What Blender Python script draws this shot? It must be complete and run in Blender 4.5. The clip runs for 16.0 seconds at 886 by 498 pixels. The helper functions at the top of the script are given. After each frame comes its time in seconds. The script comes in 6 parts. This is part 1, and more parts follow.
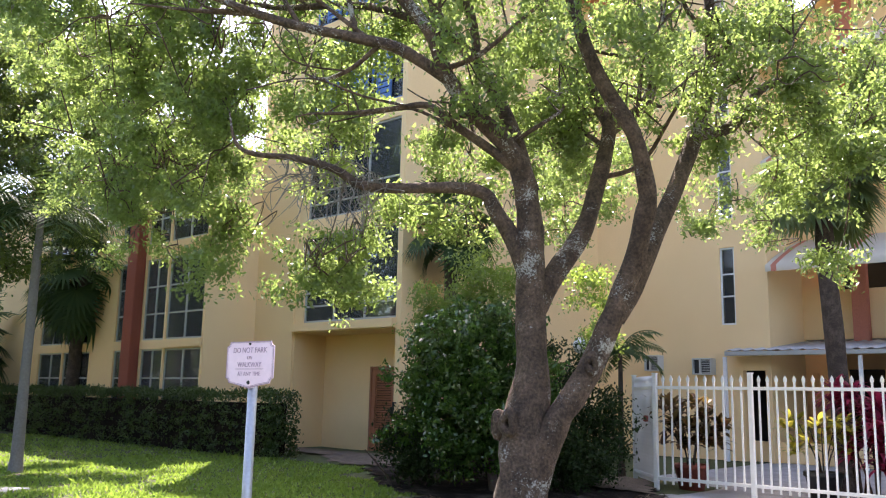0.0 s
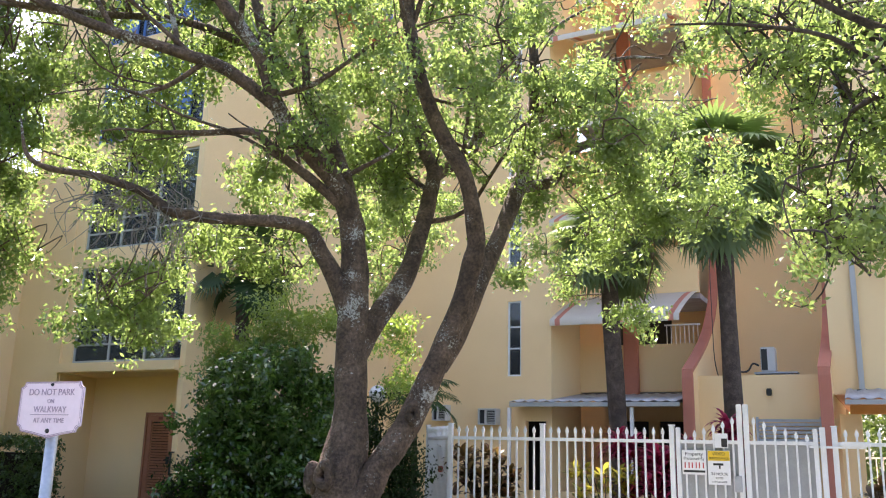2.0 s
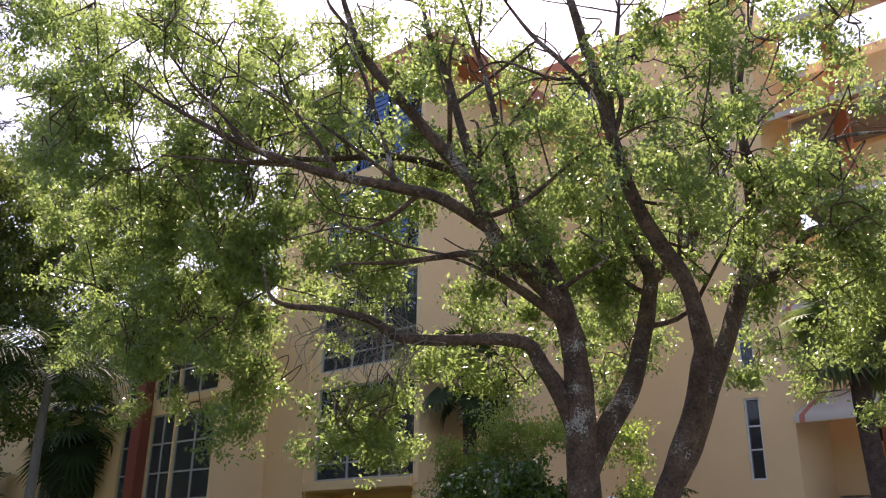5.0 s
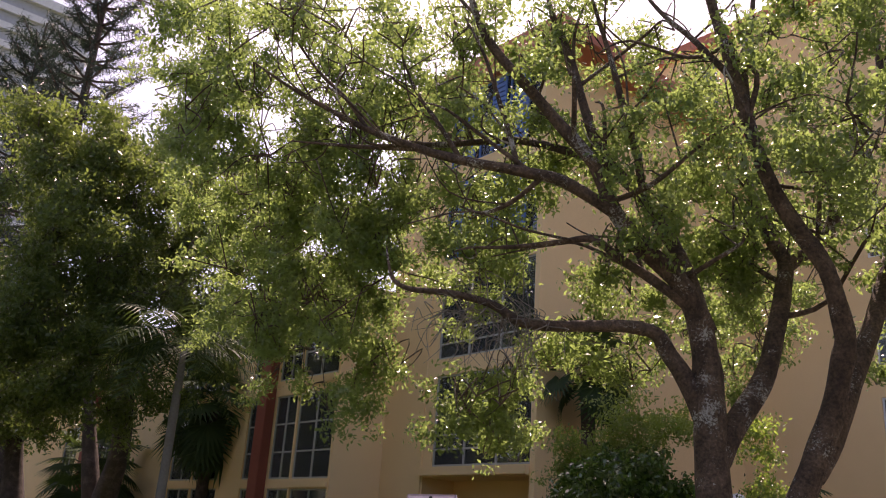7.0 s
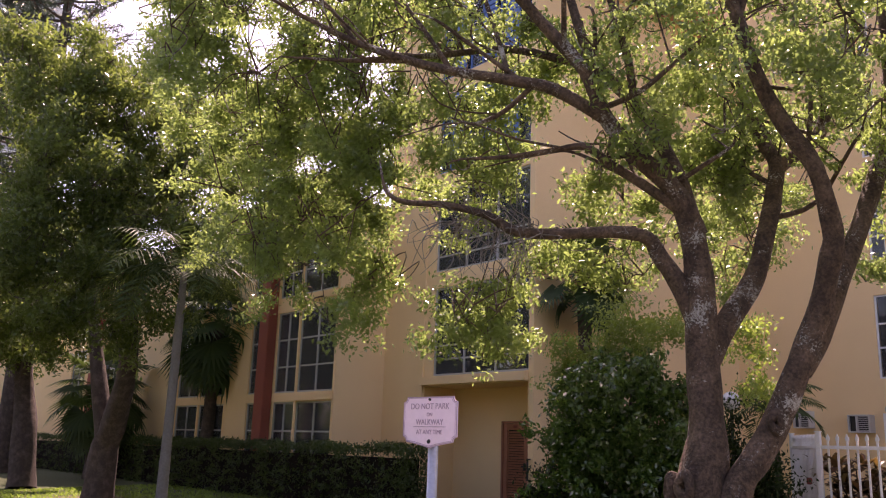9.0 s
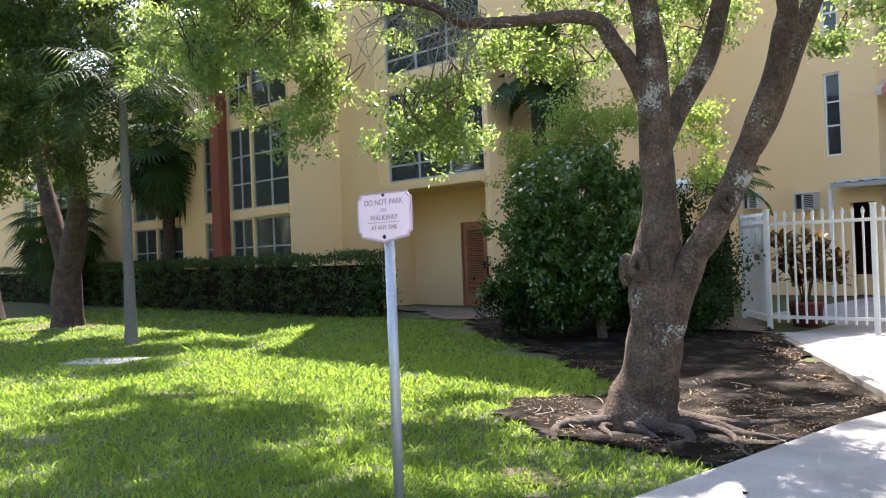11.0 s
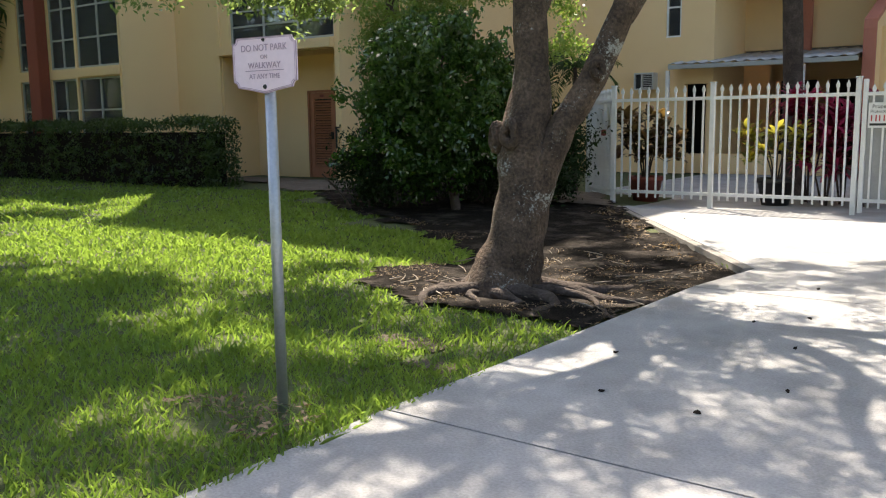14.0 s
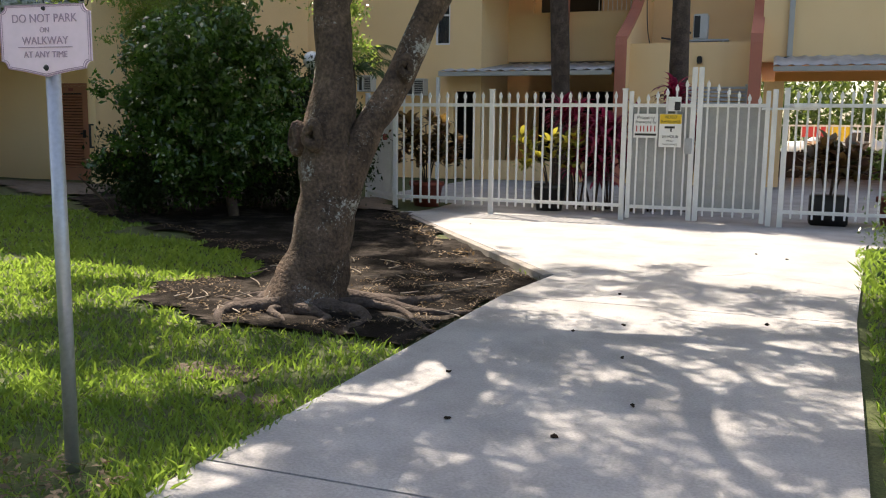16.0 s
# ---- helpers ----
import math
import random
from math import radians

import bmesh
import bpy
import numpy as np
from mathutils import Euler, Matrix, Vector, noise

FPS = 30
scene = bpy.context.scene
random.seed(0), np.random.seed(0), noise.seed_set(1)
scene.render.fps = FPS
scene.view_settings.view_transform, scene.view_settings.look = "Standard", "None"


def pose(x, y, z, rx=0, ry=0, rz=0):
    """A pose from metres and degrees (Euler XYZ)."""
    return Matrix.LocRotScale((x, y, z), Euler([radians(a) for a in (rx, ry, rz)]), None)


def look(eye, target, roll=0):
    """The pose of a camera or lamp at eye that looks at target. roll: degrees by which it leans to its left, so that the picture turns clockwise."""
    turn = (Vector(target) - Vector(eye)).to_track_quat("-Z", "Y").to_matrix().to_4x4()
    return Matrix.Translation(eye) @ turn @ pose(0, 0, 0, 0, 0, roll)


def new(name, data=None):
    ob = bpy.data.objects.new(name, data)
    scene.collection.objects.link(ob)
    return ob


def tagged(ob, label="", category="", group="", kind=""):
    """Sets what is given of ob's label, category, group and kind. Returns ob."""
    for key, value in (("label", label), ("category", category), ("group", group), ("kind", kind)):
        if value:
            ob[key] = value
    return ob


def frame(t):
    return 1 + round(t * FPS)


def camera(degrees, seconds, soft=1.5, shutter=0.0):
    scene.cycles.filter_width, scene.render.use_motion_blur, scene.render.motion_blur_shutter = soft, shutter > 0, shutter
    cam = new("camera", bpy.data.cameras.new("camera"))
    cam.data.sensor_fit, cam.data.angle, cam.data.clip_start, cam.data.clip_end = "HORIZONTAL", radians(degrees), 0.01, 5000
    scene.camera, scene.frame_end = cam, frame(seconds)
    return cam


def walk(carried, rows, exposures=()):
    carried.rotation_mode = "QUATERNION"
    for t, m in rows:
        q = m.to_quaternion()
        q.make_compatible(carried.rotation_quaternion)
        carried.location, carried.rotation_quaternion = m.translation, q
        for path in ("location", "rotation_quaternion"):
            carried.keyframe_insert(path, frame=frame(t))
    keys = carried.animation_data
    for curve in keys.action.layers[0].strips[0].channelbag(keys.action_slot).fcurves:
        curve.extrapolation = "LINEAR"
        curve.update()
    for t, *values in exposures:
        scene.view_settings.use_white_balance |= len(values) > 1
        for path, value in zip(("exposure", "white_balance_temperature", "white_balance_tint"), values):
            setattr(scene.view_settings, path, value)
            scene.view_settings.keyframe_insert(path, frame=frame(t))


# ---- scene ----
cam = camera(54.6, 16.0, 1.1)
PATH = [
    (0, (2.271, -0.83, 1.439), (0.95, 0.633, 1.778), 1.2),
    (0.5, (2.16, -0.798, 1.423), (0.938, 0.744, 1.781), 1.2),
    (1, (1.979, -0.8, 1.426), (0.842, 0.801, 1.805), -0.2),
    (1.5, (1.803, -0.762, 1.451), (0.807, 0.913, 1.905), 0.5),
    (2, (1.761, -0.759, 1.449), (0.866, 0.97, 1.906), 1.4),
    (2.5, (1.748, -0.781, 1.453), (0.778, 0.924, 1.842), 0.5),
    (3, (1.763, -0.792, 1.476), (0.633, 0.815, 1.851), -1.1),
    (3.5, (1.756, -0.793, 1.503), (0.537, 0.741, 1.905), -1.2),
    (4, (1.76, -0.822, 1.514), (0.52, 0.67, 1.998), -0.3),
    (4.5, (1.762, -0.826, 1.524), (0.503, 0.62, 2.095), 0.4),
    (5, (1.777, -0.827, 1.529), (0.51, 0.565, 2.205), 0.8),
    (7.5, (1.673, -0.815, 1.496), (0.193, 0.375, 2.123), 4.2),
    (8, (1.684, -0.823, 1.49), (0.203, 0.378, 2.094), 3.8),
    (8.5, (1.741, -0.853, 1.48), (0.256, 0.369, 2.03), 2.5),
    (9, (1.752, -0.844, 1.464), (0.262, 0.411, 1.915), 1.9),
    (9.5, (1.705, -0.789, 1.449), (0.231, 0.526, 1.762), 0.1),
    (10, (1.68, -0.753, 1.43), (0.213, 0.595, 1.609), -2.7),
    (12.5, (1.678, -0.737, 1.355), (0.262, 0.669, 1.224), 2.1),
    (13, (1.563, -0.735, 1.339), (0.177, 0.695, 1.149), 1.5),
    (13.5, (1.442, -0.774, 1.335), (0.126, 0.713, 1.097), -0.3),
    (14, (1.349, -0.751, 1.315), (0.176, 0.843, 1.028), -0.7),
    (14.5, (1.203, -0.629, 1.304), (0.191, 1.076, 1.04), 1.2),
    (15, (1.082, -0.544, 1.297), (0.198, 1.233, 1.048), 2.1),
    (15.5, (0.924, -0.517, 1.31), (0.143, 1.31, 1.081), 0.8),
    (16, (0.81, -0.498, 1.295), (0.123, 1.36, 1.017), 0.7),
]
EXPOSURES = [(0, 2.15, 6750, 22), (3.5, 2.12, 6650, 20), (4.5, 1.85, 6700, 20), (5, 1.2, 6900, 32), (6.5, 0.86, 7400, 37), (8, 0.78, 7800, 42), (8.5, 0.95, 7800, 44), (9, 1.42, 7700, 48), (9.5, 1.82, 6900, 34), (10, 2.04, 6700, 22), (12.5, 2.16, 6750, 15), (14, 1.52, 7150, 11), (16, 1.32, 7300, 14)]
walk(cam, [(t, look(eye, target, roll)) for t, eye, target, roll in PATH], EXPOSURES)


# ---- world and sun ----
SUN_WAY = Vector((-0.5, 0.463, 1.0)).normalized()
world = bpy.data.worlds.new("sky")
scene.world = world
world.use_nodes = True
wt = world.node_tree
sky = wt.nodes.new("ShaderNodeTexSky")
sky.sky_type = 'NISHITA'
sky.sun_disc = False
sky.sun_elevation = math.asin(SUN_WAY.z)
sky.sun_rotation = math.atan2(SUN_WAY.x, SUN_WAY.y)
sky.dust_density = 2.0
wt.links.new(sky.outputs[0], wt.nodes["Background"].inputs[0])
wt.nodes["Background"].inputs[1].default_value = 0.13
sun = new("sun", bpy.data.lights.new("sun", 'SUN'))
sun.data.energy = 4.2
sun.data.angle = radians(0.55)
sun.data.color = (1.0, 0.95, 0.86)
sun.matrix_world = look((0, 0, 60), Vector((0, 0, 60)) - SUN_WAY)


# ---- materials ----
def mat(name, base, rough=0.7, var=0.15, scale=3.0, fine=40.0, bump=0.15, metal=0.0, second=None, amount=0.5, island=0.0, each=0.0, spec=0.5):
    """A noise-varied surface: base colour, a second colour in stains, grain and relief."""
    m = bpy.data.materials.new(name)
    m.use_nodes = True
    t = m.node_tree
    b = t.nodes["Principled BSDF"]
    b.inputs["Roughness"].default_value = rough
    b.inputs["Metallic"].default_value = metal
    b.inputs["Specular IOR Level"].default_value = spec
    co = t.nodes.new("ShaderNodeTexCoord")
    n1 = t.nodes.new("ShaderNodeTexNoise")
    n1.inputs["Scale"].default_value = scale
    n1.inputs["Detail"].default_value = 6
    n1.inputs["Roughness"].default_value = 0.65
    n2 = t.nodes.new("ShaderNodeTexNoise")
    n2.inputs["Scale"].default_value = fine
    n2.inputs["Detail"].default_value = 4
    t.links.new(co.outputs["Object"], n1.inputs["Vector"])
    t.links.new(co.outputs["Object"], n2.inputs["Vector"])
    ramp = t.nodes.new("ShaderNodeMapRange")
    ramp.inputs["From Min"].default_value = 0.5 - 0.25 * amount
    ramp.inputs["From Max"].default_value = 0.5 + 0.25
    t.links.new(n1.outputs["Fac"], ramp.inputs["Value"])
    mix = t.nodes.new("ShaderNodeMix")
    mix.data_type = 'RGBA'
    second = second or tuple(c * (1 - 1.6 * var) for c in base)
    mix.inputs["A"].default_value = (*base, 1)
    mix.inputs["B"].default_value = (*second, 1)
    t.links.new(ramp.outputs[0], mix.inputs["Factor"])
    hsv = t.nodes.new("ShaderNodeHueSaturation")
    t.links.new(mix.outputs["Result"], hsv.inputs["Color"])
    val = t.nodes.new("ShaderNodeMapRange")
    val.inputs["From Min"].default_value = 0.3
    val.inputs["From Max"].default_value = 0.7
    val.inputs["To Min"].default_value = 1 - var
    val.inputs["To Max"].default_value = 1 + var
    t.links.new(n2.outputs["Fac"], val.inputs["Value"])
    last = val.outputs[0]
    for amount_, node, sock in ((island, "ShaderNodeNewGeometry", "Random Per Island"), (each, "ShaderNodeObjectInfo", "Random")):
        if amount_:
            g = t.nodes.new(node)
            r = t.nodes.new("ShaderNodeMapRange")
            r.inputs["To Min"].default_value = 1 - amount_
            r.inputs["To Max"].default_value = 1 + amount_
            t.links.new(g.outputs[sock], r.inputs["Value"])
            mul = t.nodes.new("ShaderNodeMath")
            mul.operation = 'MULTIPLY'
            t.links.new(last, mul.inputs[0])
            t.links.new(r.outputs[0], mul.inputs[1])
            last = mul.outputs[0]
    t.links.new(last, hsv.inputs["Value"])
    t.links.new(hsv.outputs[0], b.inputs["Base Color"])
    if bump:
        bp = t.nodes.new("ShaderNodeBump")
        bp.inputs["Strength"].default_value = bump
        bp.inputs["Distance"].default_value = 0.02
        t.links.new(n2.outputs["Fac"], bp.inputs["Height"])
        t.links.new(bp.outputs[0], b.inputs["Normal"])
    return m


def leaf_mat(name, dark, light, through_col, gloss=0.35, share=0.4, spec=0.4):
    """A leaf: two greens by leaf, light shining through, a waxy gloss."""
    m = bpy.data.materials.new(name)
    m.use_nodes = True
    t = m.node_tree
    b = t.nodes["Principled BSDF"]
    out = t.nodes["Material Output"]
    g = t.nodes.new("ShaderNodeNewGeometry")
    mix = t.nodes.new("ShaderNodeMix")
    mix.data_type = 'RGBA'
    mix.inputs["A"].default_value = (*dark, 1)
    mix.inputs["B"].default_value = (*light, 1)
    t.links.new(g.outputs["Random Per Island"], mix.inputs["Factor"])
    t.links.new(mix.outputs["Result"], b.inputs["Base Color"])
    b.inputs["Roughness"].default_value = gloss
    b.inputs["Specular IOR Level"].default_value = spec
    tr = t.nodes.new("ShaderNodeBsdfTranslucent")
    tr.inputs["Color"].default_value = (*through_col, 1)
    ms = t.nodes.new("ShaderNodeMixShader")
    ms.inputs[0].default_value = share
    t.links.new(b.outputs[0], ms.inputs[1])
    t.links.new(tr.outputs[0], ms.inputs[2])
    t.links.new(ms.outputs[0], out.inputs[0])
    return m


def glass_mat(name, tint=(0.5, 0.55, 0.55), rough=0.02):
    m = bpy.data.materials.new(name)
    m.use_nodes = True
    t = m.node_tree
    out = t.nodes["Material Output"]
    tr = t.nodes.new("ShaderNodeBsdfTransparent")
    tr.inputs["Color"].default_value = (*tint, 1)
    gl = t.nodes.new("ShaderNodeBsdfGlossy")
    gl.inputs["Roughness"].default_value = rough
    gl.inputs["Color"].default_value = (0.92, 0.95, 0.97, 1)
    fr = t.nodes.new("ShaderNodeFresnel")
    fr.inputs["IOR"].default_value = 1.35
    ms = t.nodes.new("ShaderNodeMixShader")
    t.links.new(fr.outputs[0], ms.inputs[0])
    t.links.new(tr.outputs[0], ms.inputs[1])
    t.links.new(gl.outputs[0], ms.inputs[2])
    # Dust and insect screen behind the glass: a thin matt film
    film = t.nodes.new("ShaderNodeBsdfDiffuse")
    film.inputs["Color"].default_value = (0.30, 0.30, 0.30, 1)
    mf = t.nodes.new("ShaderNodeMixShader")
    mf.inputs[0].default_value = 0.1
    t.links.new(ms.outputs[0], mf.inputs[1])
    t.links.new(film.outputs[0], mf.inputs[2])
    t.links.new(mf.outputs[0], out.inputs[0])
    return m


YELLOW = mat("yellow_stucco", (0.90, 0.645, 0.345), 0.9, 0.06, 0.5, 60, 0.25, second=(0.84, 0.59, 0.305), amount=0.9)
TERRACOTTA = mat("terracotta_paint", (0.53, 0.19, 0.12), 0.8, 0.1, 1.2, 50, 0.2)
PILASTER_RED = mat("dark_red_paint", (0.30, 0.075, 0.042), 0.8, 0.1, 1.2, 50, 0.2)
DOOR_RED = mat("door_paint", (0.42, 0.17, 0.09), 0.6, 0.1, 3, 60, 0.1)
WHITE = mat("white_paint", (0.78, 0.78, 0.77), 0.4, 0.05, 4, 60, 0.05, second=(0.66, 0.66, 0.64))
FRAME = mat("window_frame_grey", (0.42, 0.42, 0.39), 0.5, 0.06, 4, 60, 0.05)
CONCRETE = mat("concrete", (0.385, 0.375, 0.37), 0.88, 0.13, 1.6, 70, 0.4, second=(0.25, 0.24, 0.235), amount=0.5)
KERB = mat("kerb_concrete", (0.30, 0.27, 0.24), 0.9, 0.12, 3, 60, 0.4)
BED_SOIL = mat("bed_soil", (0.013, 0.010, 0.008), 0.97, 0.35, 2.2, 60, 1.0, second=(0.10, 0.083, 0.07), amount=0.0, spec=0.1)
# Dark brown of the seed pods; in the hedge core it paints inner shade
NEAR_BLACK = mat("near_black_brown", (0.011, 0.008, 0.006), 0.97, 0.35, 3, 60, 1.0, second=(0.027, 0.020, 0.016), amount=0.5, spec=0.1)
TURF = mat("turf", (0.055, 0.075, 0.02), 0.95, 0.25, 1.2, 60, 0.6, second=(0.08, 0.085, 0.03), amount=0.6)
BARK = mat("bark", (0.06, 0.042, 0.033), 0.95, 0.3, 6, 45, 1.0, second=(0.14, 0.105, 0.085), amount=0.2)
GALV = mat("galvanised_steel", (0.45, 0.47, 0.50), 0.45, 0.08, 8, 60, 0.05, metal=0.6)
# Near black that stands in for missing light behind windows and louvres
UNLIT_BLACK = mat("unlit_black", (0.03, 0.03, 0.03), 0.9, 0.1, 2, 20, 0)
BLIND = mat("grey_blind", (0.22, 0.23, 0.24), 0.8, 0.08, 2, 30, 0.05, each=0.35)
GLASS = glass_mat("window_glass", (0.82, 0.85, 0.85))
METAL = mat("corrugated_metal", (0.50, 0.50, 0.50), 0.45, 0.15, 2, 40, 0.1, metal=0.3, second=(0.3, 0.28, 0.26), amount=0.7)
CANVAS = mat("cream_canvas", (0.60, 0.53, 0.42), 0.9, 0.06, 2, 80, 0.1)
PLATE = mat("sign_face", (0.90, 0.73, 0.82), 0.4, 0.03, 3, 40, 0.0)
INK = mat("sign_ink", (0.44, 0.31, 0.40), 0.5, 0.05, 5, 40, 0.0)
PICKET_SHEET = mat("perforated_sheet", (0.36, 0.37, 0.37), 0.5, 0.1, 5, 120, 0.2, metal=0.2)
BLUE = mat("blue_shutter", (0.07, 0.17, 0.42), 0.5, 0.1, 3, 40, 0.05)
POT_RED = mat("clay_pot", (0.25, 0.06, 0.045), 0.6, 0.1, 4, 40, 0.1)
POT_BLACK = mat("black_pot", (0.02, 0.02, 0.02), 0.5, 0.1, 4, 40, 0.1)
ORANGE = mat("orange_paint", (0.75, 0.32, 0.08), 0.7, 0.05, 2, 50, 0.1)
STONES = mat("pale_gravel", (0.17, 0.13, 0.095), 0.9, 0.3, 8, 70, 0.6, island=0.3)
BLACK = mat("black_plastic", (0.02, 0.02, 0.02), 0.5, 0.1, 4, 40, 0.05)
AC_GREY = mat("appliance_enamel", (0.55, 0.54, 0.50), 0.5, 0.08, 4, 50, 0.05)
LEAF = leaf_mat("tree_leaf", (0.026, 0.056, 0.017), (0.105, 0.165, 0.052), (0.42, 0.57, 0.15), 0.26, 0.45, 0.9)
LEAF_FAR = leaf_mat("far_leaf", (0.035, 0.07, 0.02), (0.08, 0.12, 0.035), (0.27, 0.36, 0.075), 0.3, 0.4)
LEAF_LIME = leaf_mat("lime_leaf", (0.05, 0.10, 0.02), (0.14, 0.22, 0.05), (0.38, 0.52, 0.09), 0.28, 0.45, 0.6)
# Shrub greens taken down to near black: the bush's shade is in the colour
LEAF_SHADED = leaf_mat("shade_toned_shrub_leaf", (0.008, 0.02, 0.008), (0.024, 0.045, 0.014), (0.08, 0.13, 0.03), 0.5, 0.15, 0.12)
LEAF_BUSH = leaf_mat("bush_leaf", (0.02, 0.055, 0.014), (0.06, 0.135, 0.03), (0.20, 0.40, 0.05), 0.2, 0.2, 0.8)
LEAF_HEDGE = leaf_mat("hedge_leaf", (0.025, 0.05, 0.018), (0.07, 0.11, 0.035), (0.12, 0.2, 0.03), 0.35, 0.3)
FROND = leaf_mat("palm_frond", (0.022, 0.045, 0.02), (0.055, 0.09, 0.035), (0.14, 0.22, 0.045), 0.6, 0.22, 0.12)
FROND_PALE = leaf_mat("pale_palm_frond", (0.06, 0.09, 0.045), (0.14, 0.19, 0.09), (0.28, 0.40, 0.10), 0.4, 0.35, 0.4)
NEEDLE = leaf_mat("pine_needle", (0.02, 0.035, 0.03), (0.04, 0.06, 0.05), (0.05, 0.09, 0.04), 0.5, 0.2)
GRASS = leaf_mat("grass_blade", (0.028, 0.07, 0.013), (0.125, 0.215, 0.045), (0.42, 0.62, 0.09), 0.45, 0.40)
CROTON = leaf_mat("croton_leaf", (0.03, 0.05, 0.02), (0.17, 0.065, 0.035), (0.3, 0.18, 0.05), 0.35, 0.3)
CROTON_Y = leaf_mat("yellow_croton_leaf", (0.04, 0.07, 0.02), (0.55, 0.45, 0.05), (0.6, 0.55, 0.08), 0.35, 0.3)
CORDY = leaf_mat("cordyline_leaf", (0.04, 0.012, 0.018), (0.42, 0.035, 0.10), (0.65, 0.06, 0.16), 0.35, 0.35)
DRY = leaf_mat("dry_leaf", (0.05, 0.032, 0.022), (0.30, 0.22, 0.14), (0.3, 0.2, 0.1), 0.8, 0.2)



def lichen_bark():
    """Grey-brown bark with upright furrows and pale lichen flecks."""
    m = mat("bark_lichen", (0.062, 0.04, 0.027), 0.95, 0.35, 5, 40, 1.0, second=(0.18, 0.12, 0.082), amount=0.4)
    t = m.node_tree
    b = t.nodes["Principled BSDF"]
    co = t.nodes.new("ShaderNodeTexCoord")
    n = t.nodes.new("ShaderNodeTexNoise")
    n.inputs["Scale"].default_value = 48
    n.inputs["Detail"].default_value = 5
    n.inputs["Roughness"].default_value = 0.75
    n.inputs["Distortion"].default_value = 0.6
    big = t.nodes.new("ShaderNodeTexNoise")
    big.inputs["Scale"].default_value = 3.2
    add = t.nodes.new("ShaderNodeMath")
    add.operation = 'MULTIPLY_ADD'
    add.inputs[1].default_value = 0.9
    r = t.nodes.new("ShaderNodeMapRange")
    r.inputs["From Min"].default_value = 1.08
    r.inputs["From Max"].default_value = 1.15
    mix = t.nodes.new("ShaderNodeMix")
    mix.data_type = 'RGBA'
    mix.inputs["B"].default_value = (0.40, 0.39, 0.35, 1)
    for k in (n, big):
        t.links.new(co.outputs["Object"], k.inputs["Vector"])
    t.links.new(big.outputs["Fac"], add.inputs[0])
    t.links.new(n.outputs["Fac"], add.inputs[2])
    t.links.new(add.outputs[0], r.inputs["Value"])
    t.links.new(r.outputs[0], mix.inputs["Factor"])
    old = b.inputs["Base Color"].links[0].from_socket
    t.links.new(old, mix.inputs["A"])
    t.links.new(mix.outputs["Result"], b.inputs["Base Color"])
    return m


BARK_LICHEN = lichen_bark()


# ---- mesh helpers ----
def finish(name, bm, material, parent=None, label="", smooth=False):
    me = bpy.data.meshes.new(name)
    bm.normal_update()
    bm.to_mesh(me)
    bm.free()
    if smooth:
        for p in me.polygons:
            p.use_smooth = True
    me.materials.append(material)
    ob = new(name, me)
    ob.parent = parent
    if label:
        ob["label"] = label
    return ob


def part(name, bm, material, parent, label="", smooth=False):
    return finish(name, bm, material, parent, label, smooth)


def group(name, at, label, category, set_name="", kind=""):
    e = new(name)
    e.location = at
    e.empty_display_size = 0.1
    return tagged(e, label, category, set_name, kind)


def box(bm, x0, x1, y0, y1, z0, z1, bevel=0.0):
    m = Matrix.Translation(((x0 + x1) / 2, (y0 + y1) / 2, (z0 + z1) / 2)) @ Matrix.Diagonal((abs(x1 - x0), abs(y1 - y0), abs(z1 - z0), 1))
    vs = bmesh.ops.create_cube(bm, size=1, matrix=m)["verts"]
    if bevel:
        es = {e for v in vs for e in v.link_edges}
        bmesh.ops.bevel(bm, geom=list(es), offset=bevel, segments=2, affect='EDGES')
    return bm


def boxed(x0, x1, y0, y1, z0, z1, bevel=0.0):
    return box(bmesh.new(), x0, x1, y0, y1, z0, z1, bevel)


def from_arrays(name, co, faces, material, parent=None, label="", smooth=False):
    """A mesh from numpy arrays: points and faces that all have the same number of corners."""
    me = bpy.data.meshes.new(name)
    k = faces.shape[1]
    me.vertices.add(len(co))
    me.vertices.foreach_set("co", np.ascontiguousarray(co, dtype=np.float32).ravel())
    me.loops.add(faces.size)
    me.loops.foreach_set("vertex_index", np.ascontiguousarray(faces, dtype=np.int32).ravel())
    me.polygons.add(len(faces))
    me.polygons.foreach_set("loop_start", np.arange(0, faces.size, k, dtype=np.int32))
    me.polygons.foreach_set("loop_total", np.full(len(faces), k, dtype=np.int32))
    if smooth:
        me.polygons.foreach_set("use_smooth", np.ones(len(faces), dtype=bool))
    me.update(calc_edges=True)
    me.materials.append(material)
    ob = new(name, me)
    ob.parent = parent
    if label:
        ob["label"] = label
    return ob


